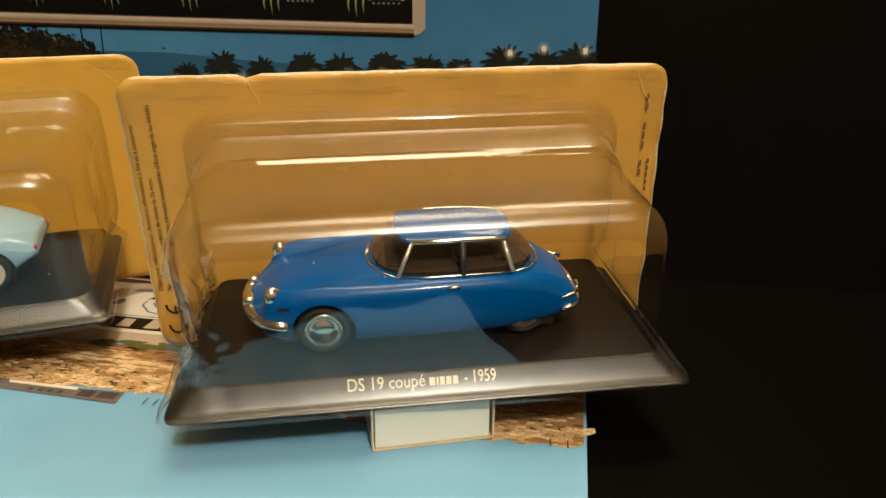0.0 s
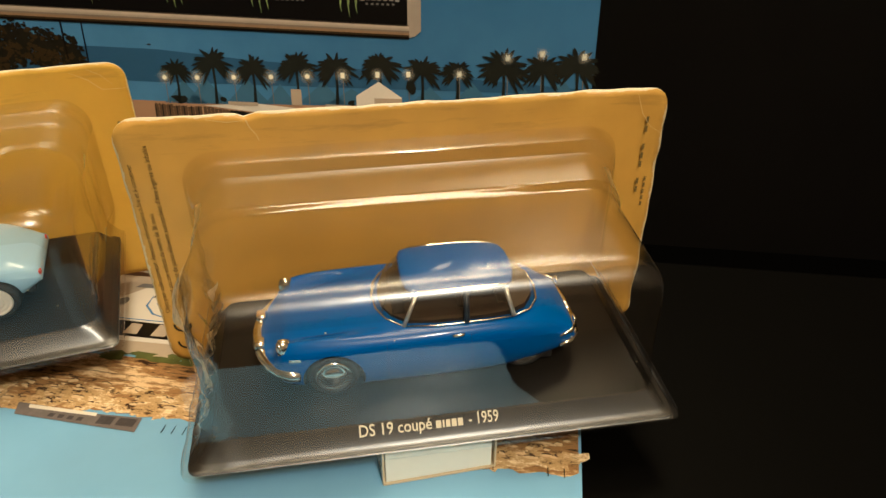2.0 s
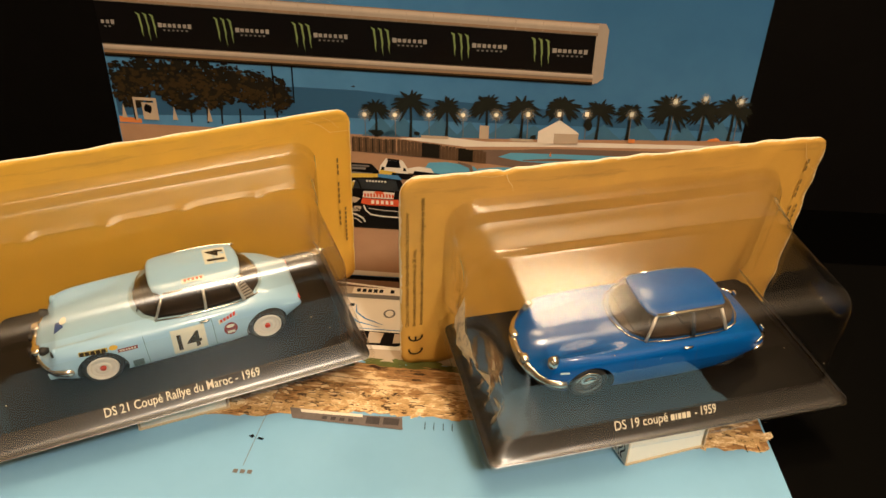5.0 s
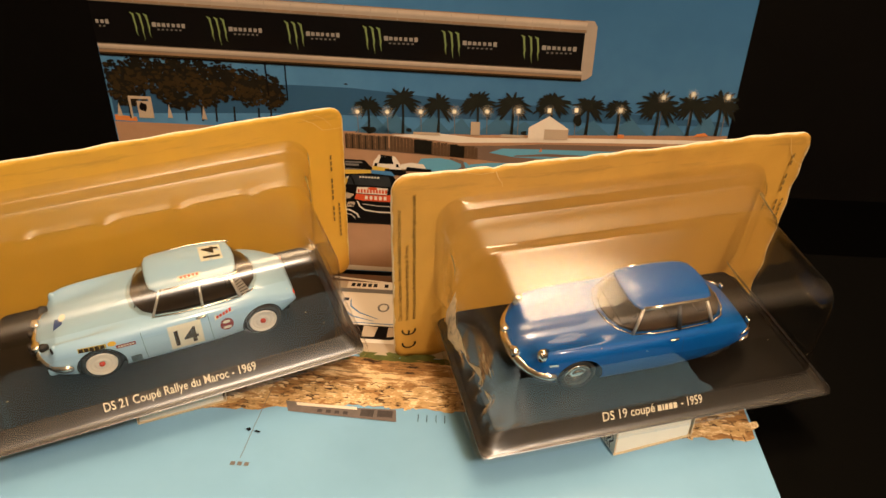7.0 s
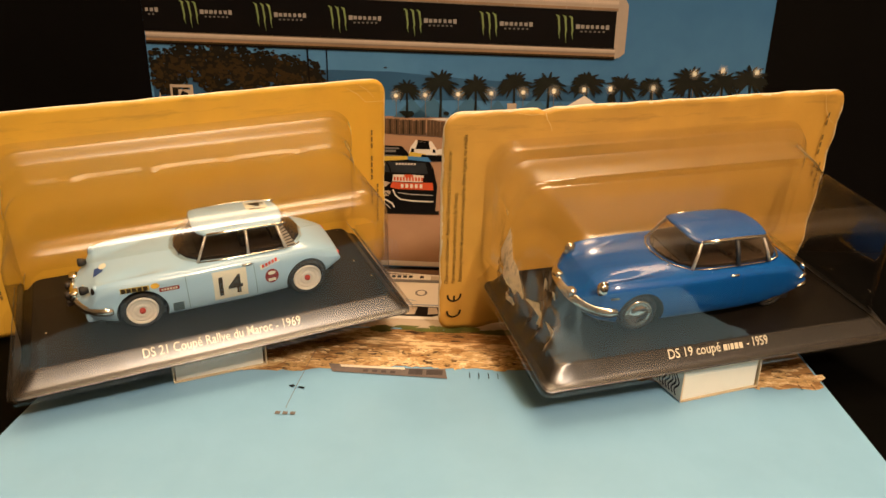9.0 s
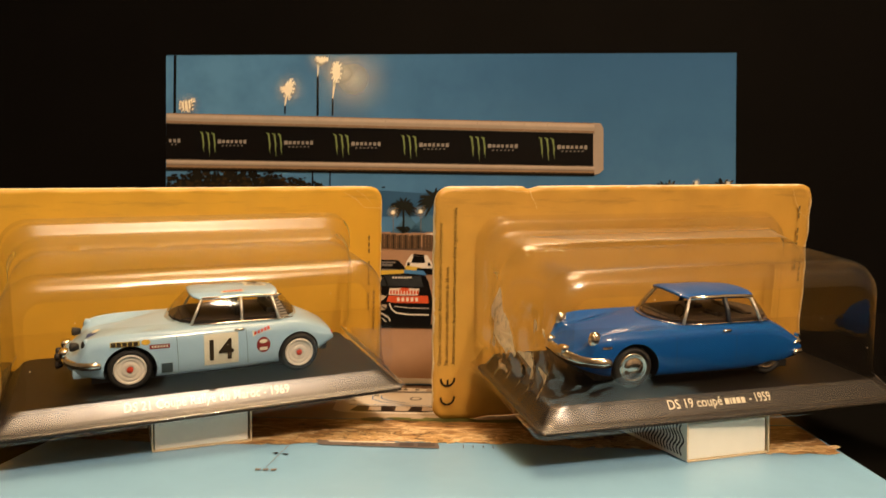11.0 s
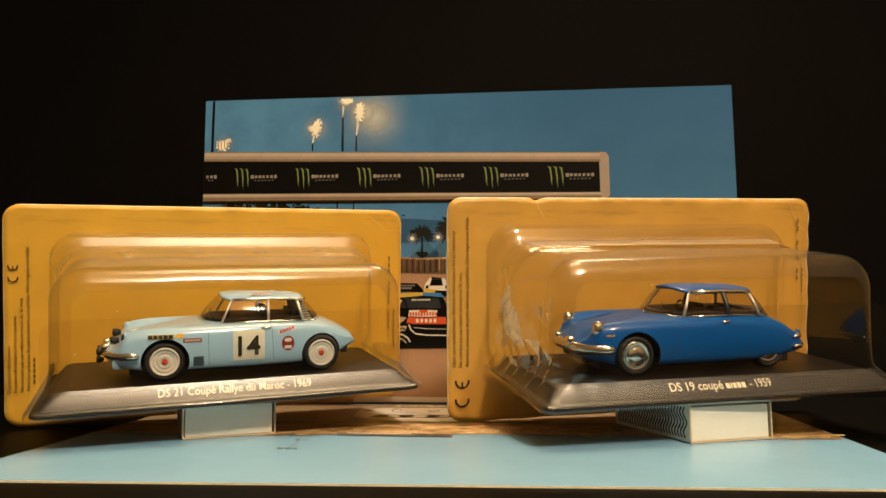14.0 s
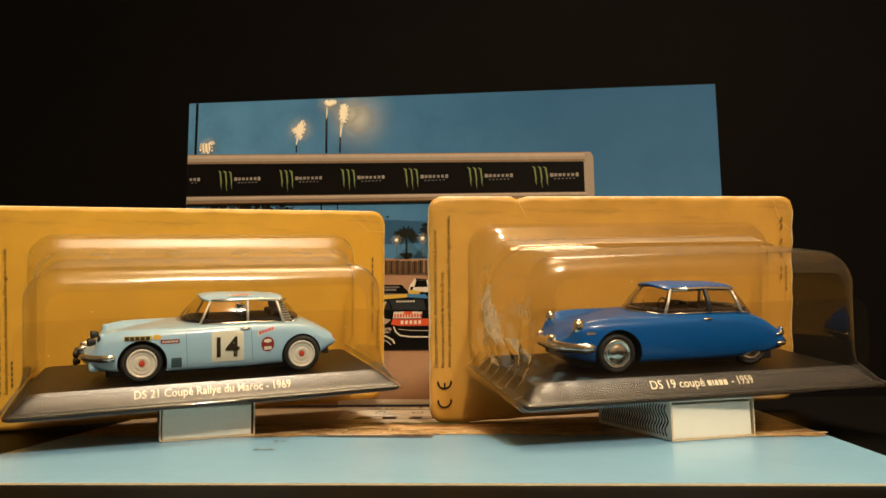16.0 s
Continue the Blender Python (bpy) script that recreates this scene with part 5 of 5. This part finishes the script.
ROOF = ((22.8, 0, 32), (23.0, 5.6, 31.7), (23.9, 9.4, 31.2), (26.4, 11.4, 30.5), (34, 11.7, 30.6), (41, 11.7, 30.7), (49, 11.4, 30.4), (53.0, 11.0, 30.0), (54.8, 9, 30.4), (55.8, 5, 30.8), (56.2, 0, 30.9))


def pane(name, ks, sides, mat, parent, steps=5):
    """Glass between the sill and the roof line, bulging a little."""
    for side in sides:
        low = [(SILL[k][0], SILL[k][1] * side, SILL[k][2]) for k in ks]
        top = [(ROOF[k][0], ROOF[k][1] * side, ROOF[k][2]) for k in ks]
        rings = []
        for j in range(steps + 1):
            t = j / steps
            b = 0.55 * math.sin(math.pi * t)
            ring = []
            for p, q in zip(low, top):
                x, y, z = (p[i] + (q[i] - p[i]) * t for i in range(3))
                dx, dy = x - 40, y
                n = math.hypot(dx * 0.4, dy) or 1
                ring.append(((x + b * dx * 0.4 / n) * MM, (y + b * dy / n) * MM, z * MM))
            rings.append(ring)
        v, f = loft(rings, closed=False)
        link_mesh(name, v, f, mat, parent, smooth=True)


def wheel(parent, x, y, side, rim_mat, rim_label, centre_mat, chrome):
    hub = holder("wheel")
    hub.parent = parent
    hub.matrix_local = pose(x * MM, y * MM, 7.7 * MM, 0, 0, 0 if side < 0 else 180)
    v, f = lathe([(4.6 * MM, 2.2 * MM), (6.9 * MM, 2.4 * MM), (7.6 * MM, 1.7 * MM), (7.7 * MM, 0), (7.6 * MM, -1.3 * MM), (7.0 * MM, -2.1 * MM), (6.5 * MM, -2.3 * MM), (5.8 * MM, -2.1 * MM), (5.5 * MM, -1.0 * MM)], 44)
    link_mesh("tyre", v, f, M_TYRE, hub, smooth=True)
    prof = [(5.7, -1.7), (5.5, -2.4), (5.15, -2.6), (4.8, -1.8), (4.3, -1.7), (3.9, -2.2), (3.5, -1.6), (2.7, -1.9), (1.9, -2.3), (1.3, -1.7), (0.05, -1.7)] if not chrome else [(5.95, -1.3), (5.5, -2.0), (5.1, -2.35), (4.6, -2.0), (3.7, -1.9), (3.1, -2.5), (1.8, -2.9), (0.05, -3.0)]
    v, f = lathe([(r * MM, q * MM) for r, q in [(5.6, 1.0)] + prof], 40)
    rim = link_mesh("rim", v, f, rim_mat, hub, rim_label, smooth=True)
    if not chrome:
        v, f = lathe([(1.15 * MM, -1.5 * MM), (1.1 * MM, -2.3 * MM), (0.7 * MM, -2.5 * MM), (0.03 * MM, -2.5 * MM)], 12)
        link_mesh("hub_nut", v, f, centre_mat, hub, "red hub nut", smooth=True)
    return hub


def on_side(x, z, lift=0.14):
    """A spot on the flank that faces the viewer."""
    return (x * MM, -(flank(x, z) + lift) * MM, z * MM)


def sticker(name, outline, mat, parent, lift=0.14, label="", n=8):
    """A sticker that follows the flank: an upright strip, its outline as (x0, z0, x1, z1)."""
    x0, z0, x1, z1 = outline
    verts = [on_side(x0 + (x1 - x0) * i / n, z0 + (z1 - z0) * j / n, lift) for j in range(n + 1) for i in range(n + 1)]
    faces = [(j * (n + 1) + i, j * (n + 1) + i + 1, (j + 1) * (n + 1) + i + 1, (j + 1) * (n + 1) + i) for j in range(n) for i in range(n)]
    return link_mesh(name, verts, faces, mat, parent, label, smooth=True)


def side_shape(name, quads, mat, parent, lift=0.2, label=""):
    v, f = [], []
    for q in quads:
        f.append(tuple(range(len(v), len(v) + len(q))))
        v += [on_side(x, z, lift) for x, z in q]
    return link_mesh(name, v, f, mat, parent, label)


def model_car(m, paint, wb, rally, label):
    car = tagged(holder("model_car", m), label, "model car", "model cars")
    # body shell
    xs = list(np.linspace(-21.9, -13.0, 24)) + list(np.linspace(-12.2, 62, 44)) + list(np.linspace(63.5, 77.8 if rally else 76.8, 16))
    rings = []
    for x in xs:
        s = section(x, rally)
        near = [(x * MM, -p.x * MM, p.y * MM) for p in s]
        far = [(x * MM, p.x * MM, p.y * MM) for p in reversed(s[1:-1])]
        rings.append(near + far)
    v, f = loft(rings)
    me = bpy.data.meshes.new("body")
    me.from_pydata(v, [], f)
    bm = bmesh.new()
    bm.from_mesh(me)
    bmesh.ops.recalc_face_normals(bm, faces=bm.faces)
    bm.to_mesh(me)
    bm.free()
    me.materials.append(paint)
    rear = (wb, 7.6, 8.5) if rally else (wb, -2.4, 8.6)
    ar = 9.0 if rally else 9.2
    cuts = [(0.2, 7.8, ar, -30, -11), (0.2, 7.8, ar, 11, 30), (*rear, -30, -11), (*rear, 11, 30)]
    me = cut(me, cuts, M_BLACK)
    me.name = "body"
    body = new("body", me)
    body.parent = car
    for p in me.polygons:
        p.use_smooth = True
    me.set_sharp_from_angle(angle=radians(40))
    # floor pan
    part("chassis", rounded_box(82 * MM, 30 * MM, 3.2 * MM, 0.0006, (28 * MM, 0, 2.2 * MM)), M_BLACK, car, "matt black underside")
    # wheels
    rim = M_RIMW if rally else M_CHROME
    for x, w in ((0, 17.2), (wb, 16.5 if rally else 13.9)):
        for s in (-1, 1):
            wheel(car, x, s * w, s, rim, "pale painted rim" if rally else "chrome wheel cover", M_RED, not rally)
    # glasshouse
    pane("windscreen", (0, 1, 2, 3), (-1, 1), M_GLASS, car)
    pane("side_window", (3, 4, 5), (-1, 1), M_GLASS, car)
    pane("quarter_window", (5, 6, 7), (-1, 1), M_GLASS, car)
    pane("rear_window", (8, 9, 10), (-1, 1), M_GLASS, car)
    if not rally:
        pane("rear_corner_window", (7, 8), (-1, 1), M_GLASS, car)
    pillar = M_SILVER
    for s in (-1, 1):
        def spot(line, k):
            return (line[k][0], line[k][1] * s, line[k][2])
        tube_part("front_pillar", [spot(SILL, 3), [(a + b) / 2 + (0.25 if i == 2 else (0.3 * s if i == 1 else 0)) for i, (a, b) in enumerate(zip(spot(SILL, 3), spot(ROOF, 3)))], spot(ROOF, 3)], 0.62 if not rally else 0.5, pillar, car)
        tube_part("centre_pillar", [spot(SILL, 5), [(a + b) / 2 + (0.55 * s if i == 1 else 0) for i, (a, b) in enumerate(zip(spot(SILL, 5), spot(ROOF, 5)))], spot(ROOF, 5)], 0.55 if rally else 0.95, pillar if rally else M_PILLAR, car)
        tube_part("rear_pillar", [spot(SILL, 7), [(a + b) / 2 + (0.4 * s if i == 1 else 0) for i, (a, b) in enumerate(zip(spot(SILL, 7), spot(ROOF, 7)))], spot(ROOF, 7)], 0.7, pillar, car)
        tube_part("waist_trim", [(p[0], p[1] * s * 1.01, p[2] + 0.15) for p in SILL[3:8]], 0.3, M_CHROME, car, 6)
        tube_part("drip_rail", [(p[0], p[1] * s * 1.03, p[2] + 0.1) for p in ROOF[3:8]] + [(55.2 if rally else 53.6, 10.9 * s, 30.0), (57.0 if rally else 54.2, 10.5 * s, 30.3)], [0.55 if rally else 0.8] * 5 + [0.7, 0.35], M_CHROME, car, 8)
        # quarter panel with louvres
        low, top = (SILL[7], SILL[8]), (ROOF[7], ROOF[8])
        if rally:
            q = [(low[0][0], low[0][1] * s, low[0][2]), (low[1][0] - 1, (low[1][1] + 1) * s, low[1][2]), (top[1][0], top[1][1] * s, top[1][2]), (top[0][0], top[0][1] * s, top[0][2])]
            v2 = mm(q + [(x, y - 0.7 * s, z) for x, y, z in q])
            link_mesh("rear_quarter", v2, [(0, 1, 2, 3), (7, 6, 5, 4), (0, 4, 5, 1), (1, 5, 6, 2), (2, 6, 7, 3), (3, 7, 4, 0)], M_SILVER, car, "ribbed silver rear quarter")
            for k in range(8):
                t = 0.08 + 0.11 * k
                a = [q[0][i] + (q[3][i] - q[0][i]) * t for i in range(3)]
                b = [q[1][i] + (q[2][i] - q[1][i]) * t for i in range(3)]
                a[1] += 0.45 * s
                b[1] += 0.45 * s
                tube_part("louvre", [a, b], 0.2, M_BLACK, car, 5)
        tube_part("rear_window_trim", [(p[0], p[1] * s, p[2] + 0.1) for p in SILL[7:]], 0.34, M_CHROME, car, 6)
        if not rally:
            tube_part("screen_trim", [(p[0], p[1] * s, p[2] + 0.1) for p in SILL[:4]], 0.3, M_CHROME, car, 6)
            tube_part("roof_front_trim", [(p[0], p[1] * s, p[2] + 0.1) for p in ROOF[:4]], 0.5, M_CHROME, car, 6)
            tube_part("roof_rear_trim", [(p[0], p[1] * s, p[2] + 0.1) for p in ROOF[7:]], 0.45, M_CHROME, car, 6)
    # roof
    ring0 = [(x, -y, z) for x, y, z in ROOF] + [(x, y, z) for x, y, z in reversed(ROOF[1:-1])]
    rings = []
    for f0, dz in ((1.035, -0.35), (1.05, 0.05), (1.02, 0.5), (0.93, 0.95), (0.75, 1.45), (0.5, 1.8), (0.2, 1.95), (0.02, 1.97)):
        rings.append(mm([(40 + (x - 40) * f0, y * f0, 31.0 + (z - 31.0) * f0 + dz) for x, y, z in ring0]))
    v, f = loft(rings)
    link_mesh("roof", v, f, paint, car, smooth=True)
    # cabin
    inner = [(40 + (x - 40) * 0.93, y * 0.93) for x, y, z in [(p[0], -p[1], 0) for p in SILL] + [(p[0], p[1], 0) for p in reversed(SILL[1:-1])]]
    v, f = loft([mm([(x, y, z) for x, y in inner]) for z in (21.0, 22.9)])
    link_mesh("cabin_floor", v, f, M_TRIMB if rally else M_TRIML, car, "dark brown cabin" if rally else "tan cabin")
    sh = 4.4 if rally else 1.9
    for y in (-7, 7):
        part("seat", rounded_box(3.6 * MM, 8.0 * MM, sh * MM, 0.0009, (40.5 * MM, y * MM, 22.4 * MM)), M_BLACK if rally else M_TRIML, car)
    part("rear_seat", rounded_box(3.6 * MM, 21 * MM, sh * 0.6 * MM, 0.0005, (53 * MM, 0, 22.4 * MM)), M_BLACK if rally else M_TRIML, car)
    part("dashboard", rounded_box(4.0 * MM, 22 * MM, 1.2 * MM, 0.0005, (21.0 * MM, 0, 22.2 * MM)), M_BLACK, car)
    wheel_pts = [(25.4 + 0.5 * math.sin(a), -6.5 + 2.8 * math.cos(a), 24.8 + 2.2 * math.sin(a)) for a in np.linspace(0, 2 * math.pi, 19)]
    tube_part("steering_wheel", wheel_pts, 0.28, M_BLACK, car, 5)
    for y in (-9, 3):
        tube_part("wiper", [(15.0 + abs(y) * 0.1, y, 22.8), (18.4, y + 4.4, 26.5)], 0.2, M_BLACK, car, 5)
    # front bumper
    plan = [(-9.4, 20.2, 10.5), (-9.7, 20.2, 10.5), (-12.2, 19.8, 10.5), (-15.2, 18.2, 10.3), (-18.2, 15.0, 10.1), (-20.6, 10.4, 10.2), (-22.1, 5.4, 10.6), (-22.6, 0, 10.9)]
    line = [(x, -y, z) for x, y, z in plan] + [(x, y, z) for x, y, z in reversed(plan[:-1])]
    rr = [0.9, 1.5, 1.75, 1.8, 1.8, 1.95, 2.0, 1.9] if not rally else [0.6, 1.1, 1.4, 1.45, 1.4, 1.4, 1.3, 1.15]
    tube_part("front_bumper", line, rr + rr[-2::-1], M_CHROME, car, 10, 1.15)
    for y in (-6.5, 6.5):
        bm = rounded_box(3.4 * MM, 4.6 * MM, 3.6 * MM, 0.0013, (-21.6 * MM, y * MM, 10.6 * MM), 3)
        part("overrider", bm, M_CHROME, car, smooth=True)
    part("grille", rounded_box(5 * MM, 22 * MM, 3.4 * MM, 0.0012, (-15.4 * MM, 0, 4.4 * MM)), M_BLACK, car)
    if rally:
        part("front_valance", rounded_box(9 * MM, 33 * MM, 4.2 * MM, 0.0015, (-14.6 * MM, 0, 5.0 * MM)), paint, car)
    # headlamps
    for s in (-1, 1):
        pod = holder("headlamp")
        pod.parent = car
        pod.matrix_local = pose((-14.5 if not rally else -14.6) * MM, 15.7 * s * MM, (17.5 if not rally else 16.6) * MM, 0, 0, -90 - 24 * s) @ Matrix.Diagonal((0.95, 1.3, 1.38, 1) if not rally else (0.72, 1, 1.2, 1))
        v, f = lathe([(2.0 * MM, 2.2 * MM), (2.45 * MM, 0.9 * MM), (2.5 * MM, -0.1 * MM), (2.15 * MM, -0.4 * MM)], 24)
        link_mesh("bezel", v, f, M_CHROME if not rally else paint, pod, "chrome bezel" if not rally else "", smooth=True)
        v, f = lathe([(2.15 * MM, -0.2 * MM), (1.8 * MM, -0.7 * MM), (1.0 * MM, -1.0 * MM), (0.02 * MM, -1.1 * MM)], 24)
        link_mesh("lens", v, f, M_CHROME if not rally else M_BLACK, pod, "clear lamp lens" if not rally else "blacked-out lamp lens", smooth=True)
    if rally:
        for s in (-1, 1):
            pod = holder("driving_lamp")
            pod.parent = car
            pod.matrix_local = pose(-18.7 * MM, 11.0 * s * MM, 15.9 * MM, 0, 0, -90)
            v, f = lathe([(1.0 * MM, 2.2 * MM), (1.6 * MM, 0.6 * MM), (1.7 * MM, -0.4 * MM), (1.4 * MM, -0.9 * MM), (0.02 * MM, -1.1 * MM)], 20)
            link_mesh("lamp_shell", v, f, M_BLACK, pod, "black lamp cover", smooth=True)
        for y, z in ((-3.0, 9.6), (4.6, 9.6), (-3.2, 6.6)):
            pod = holder("fog_lamp")
            pod.parent = car
            pod.matrix_local = pose(-24.2 * MM, y * MM, (z + 0.8) * MM, 0, 0, -90)
            v, f = lathe([(0.7 * MM, 1.8 * MM), (1.4 * MM, 0.6 * MM), (1.5 * MM, -0.4 * MM), (1.1 * MM, -0.9 * MM), (0.02 * MM, -1.0 * MM)], 18)
            link_mesh("lamp_shell", v, f, M_TRIMB, pod, "dark brown fog lamp", smooth=True)
        tube_part("lamp_bracket", [(-22.4, -6, 8.2), (-24.4, -4, 8.0), (-24.4, 5, 8.0), (-22.4, 7, 8.2)], 0.45, M_BLACK, car, 6)
    # tail
    for s in (-1, 1):
        if not rally:
            tube_part("rear_bumper", [(70.6, 16.4 * s, 8.2), (74.4, 15.0 * s, 8.2), (77.2, 11.5 * s, 8.2), (78.2, 5 * s, 8.2), (78.3, 0, 8.2)], [0.7, 1.1, 1.2, 1.1, 1.0], M_CHROME, car, 8)
            tube_part("tail_trim", [(70.4, 16.3 * s, 12.0), (74.6, 14.4 * s, 12.0), (76.6, 12.0 * s, 12.2)], [0.3, 0.7, 0.5], M_CHROME, car, 8)
            bm = rounded_box(0.9 * MM, 2.6 * MM, 1.8 * MM, 0.0004, (76.6 * MM, 10.4 * s * MM, 12.4 * MM))
            part("tail_lamp", bm, M_CHROME, car, "chrome tail lamp bezel")
        else:
            part("rear_bracket", rounded_box(2.8 * MM, 3.0 * MM, 4.0 * MM, 0.0007, (73.6 * MM, 12.4 * s * MM, 6.4 * MM)), M_BLACK, car)
            bm = rounded_box(0.9 * MM, 2.6 * MM, 1.8 * MM, 0.0004, (77.4 * MM, 11.4 * s * MM, 12.0 * MM))
            part("tail_lamp", bm, M_RED, car, "red tail lamp")
    # shut lines, handle
    for x0, z0, x1, z1 in ((16.6, 6, 16.2, 20.4), (42.0, 6.2, 41.4, 20.8)):
        pts = [(x0 + (x1 - x0) * t, z0 + (z1 - z0) * t) for t in np.linspace(0, 1, 12)]
        side_shape("shut_line", stroke(pts, 0.22), M_NAVY if not rally else M_SEAM, car, 0.08)
    hx, hz = (39.0, 19.5) if rally else (37.6, 19.7)
    y = -(flank(hx, hz) + 0.35)
    tube_part("door_handle", [(hx - 1.9, y + 0.3, hz - 0.1), (hx - 1.2, y - 0.1, hz), (hx + 1.2, y - 0.1, hz + 0.1), (hx + 1.9, y + 0.3, hz + 0.1)], [0.35, 0.5, 0.5, 0.35], M_CHROME, car, 8)
    y = flank(hx, hz) + 0.35
    tube_part("door_handle", [(hx - 1.9, y - 0.3, hz - 0.1), (hx - 1.2, y + 0.1, hz), (hx + 1.2, y + 0.1, hz + 0.1), (hx + 1.9, y - 0.3, hz + 0.1)], [0.35, 0.5, 0.5, 0.35], M_CHROME, car, 8)
    if not rally:
        side_shape("wing_flash", stroke([(-12.4, 15.8), (-9.0, 16.0)], 0.9), M_CHROME, car, 0.25, "small chrome wing flash")
        bonnet = [[(x, y) for x, y in ((-15, s * 9.5), (-8, s * 11.6), (4, s * 13.4), (14, s * 14.4))] for s in (-1, 1)]
        for b in bonnet:
            pts = [(x, y, deck(x, y) + 0.02) for x, y in b]
            tube_part("bonnet_seam", pts, 0.14, M_NAVY, car, 4)
    return car, body


M_OLIVE = ink("dull_ochre_ink", (0.40, 0.33, 0.10))
M_SEAM = ink("pale_blue_seam", (0.12, 0.22, 0.27))
model_car(PACK_R @ pose(-0.0296, -0.0370, 0.0321), M_BLUE, 59.2, False, "royal blue model coupe with chrome trim on black base")
car_p, body_p = model_car(PACK_L @ pose(-0.0275, -0.0372, 0.0321), M_PALE, 62.4, True, "pale blue rally model coupe with number fourteen stickers")

# stickers of the rally car
sticker("number_panel", (25.8, 6.9, 38.4, 18.9), M_CREAM, body_p, 0.16, "cream door panel with number", 14)
letters("14", 11.0, lambda a, b: on_side(27.7 + a, 9.0 + b, 0.5), "door_number", M_INK, body_p, "black race number", width=8.9, bold=0.24)
sticker("sponsor_sticker", (-6.3, 16.8, 3.6, 18.55), M_OLIVE, body_p, 0.22, "ochre sponsor sticker")
side_shape("sponsor_letter_bar", [box2(-6.0 + 1.85 * k, 16.95, -4.45 + 1.85 * k, 18.4) for k in range(5)], M_INK, body_p, 0.4, "dark sponsor bars")
side_shape("sponsor_mark", [blob(5.6, 17.9, 1.6, 1.0, 12)], M_YEL, body_p, 0.2, "ochre oval sponsor mark")
sticker("maroon_sticker", (6.8, 15.2, 13.8, 16.8), M_MAROON, body_p, 0.16, "small maroon sticker")
side_shape("maroon_sticker_bar", [box2(7.5 + 1.0 * k, 15.65, 8.15 + 1.0 * k, 16.4) for k in range(6)], M_CREAM, body_p, 0.24)
side_shape("wing_sticker", [[(44.0, 16.3), (51.4, 18.4), (51.2, 20.4), (43.8, 18.3)]], M_CREAM, body_p, 0.16, "cream sticker with red bars")
side_shape("wing_sticker_bar", [[(44.5 + 1.3 * k, 16.95 + 0.37 * k), (45.4 + 1.3 * k, 17.2 + 0.37 * k), (45.4 + 1.3 * k, 18.4 + 0.37 * k), (44.5 + 1.3 * k, 18.15 + 0.37 * k)] for k in range(5)], M_RED, body_p, 0.24)
side_shape("round_sticker", [blob(48.0, 12.8, 2.7, 3.1, 16)], M_MAROON, body_p, 0.16, "round maroon sticker")
side_shape("round_sticker_band", [box2(46.5, 10.6, 49.5, 11.9), blob(48.0, 14.2, 1.6, 0.8, 10)], M_CREAM, body_p, 0.24)
side_shape("wing_vent", [box2(10.6, 5.6, 14.6, 9.4)], M_SEAM, body_p, 0.12, "dark wing vent")
side_shape("wing_vent_slat", [box2(10.8, 5.9 + 0.8 * k, 14.4, 6.25 + 0.8 * k) for k in range(5)], M_BLACK, body_p, 0.2)


def on_top(x, y, lift=0.16):
    return (x * MM, y * MM, (deck(x, y) + lift) * MM)


def bonnet_shape(name, quads, mat, lift, label=""):
    v, f = [], []
    for q in quads:
        f.append(tuple(range(len(v), len(v) + len(q))))
        v += [on_top(x, y, lift) for x, y in q]
    link_mesh(name, v, f, mat, body_p, label)


bonnet_shape("bonnet_sticker", [[(-14.6, -4.0), (-11.0, -2.6), (-11.4, 1.2), (-14.0, 1.8)]], M_NAVY, 0.2, "blue bonnet sticker with pale oval")
bonnet_shape("bonnet_sticker_mark", [blob(-11.0, 1.0, 1.4, 2.0, 12)], M_CREAM, 0.3)


def roof_z(x, y):
    """Height of the rally car's roof near its middle."""
    return 32.9 - ((x - 40) / 17) ** 2 * 1.25 - (y / 12) ** 2 * 1.35


def roof_shape(name, quads, mat, lift, label="", n=6):
    v, f = [], []
    for (x0, y0, x1, y1) in quads:
        o = len(v)
        for j in range(n + 1):
            for i in range(n + 1):
                x, y = x0 + (x1 - x0) * i / n, y0 + (y1 - y0) * j / n
                v.append((x * MM, y * MM, (roof_z(x, y) + lift) * MM))
        f += [(o + j * (n + 1) + i, o + j * (n + 1) + i + 1, o + (j + 1) * (n + 1) + i + 1, o + (j + 1) * (n + 1) + i) for j in range(n) for i in range(n)]
    link_mesh(name, v, f, mat, car_p, label, smooth=True)


roof_shape("roof_panel", [(44.0, -2.6, 52.6, 7.6)], M_CREAM, 0.12, "cream roof panel with number")
letters("14", 9.0, lambda a, b: ((51.6 - b) * MM, (-1.2 + a) * MM, (roof_z(51.6 - b, -1.2 + a) + 0.32) * MM), "roof_number", M_INK, car_p, "black race number", width=7.4, bold=0.2)
roof_shape("roof_sticker", [(34, -10.2, 42.5, -7.8)], M_CREAM, 0.30, "cream roof sticker with red bars")
roof_shape("roof_sticker_bar", [(34.8 + 1.5 * k, -9.7, 35.8 + 1.5 * k, -8.3) for k in range(5)], M_RED, 0.4)
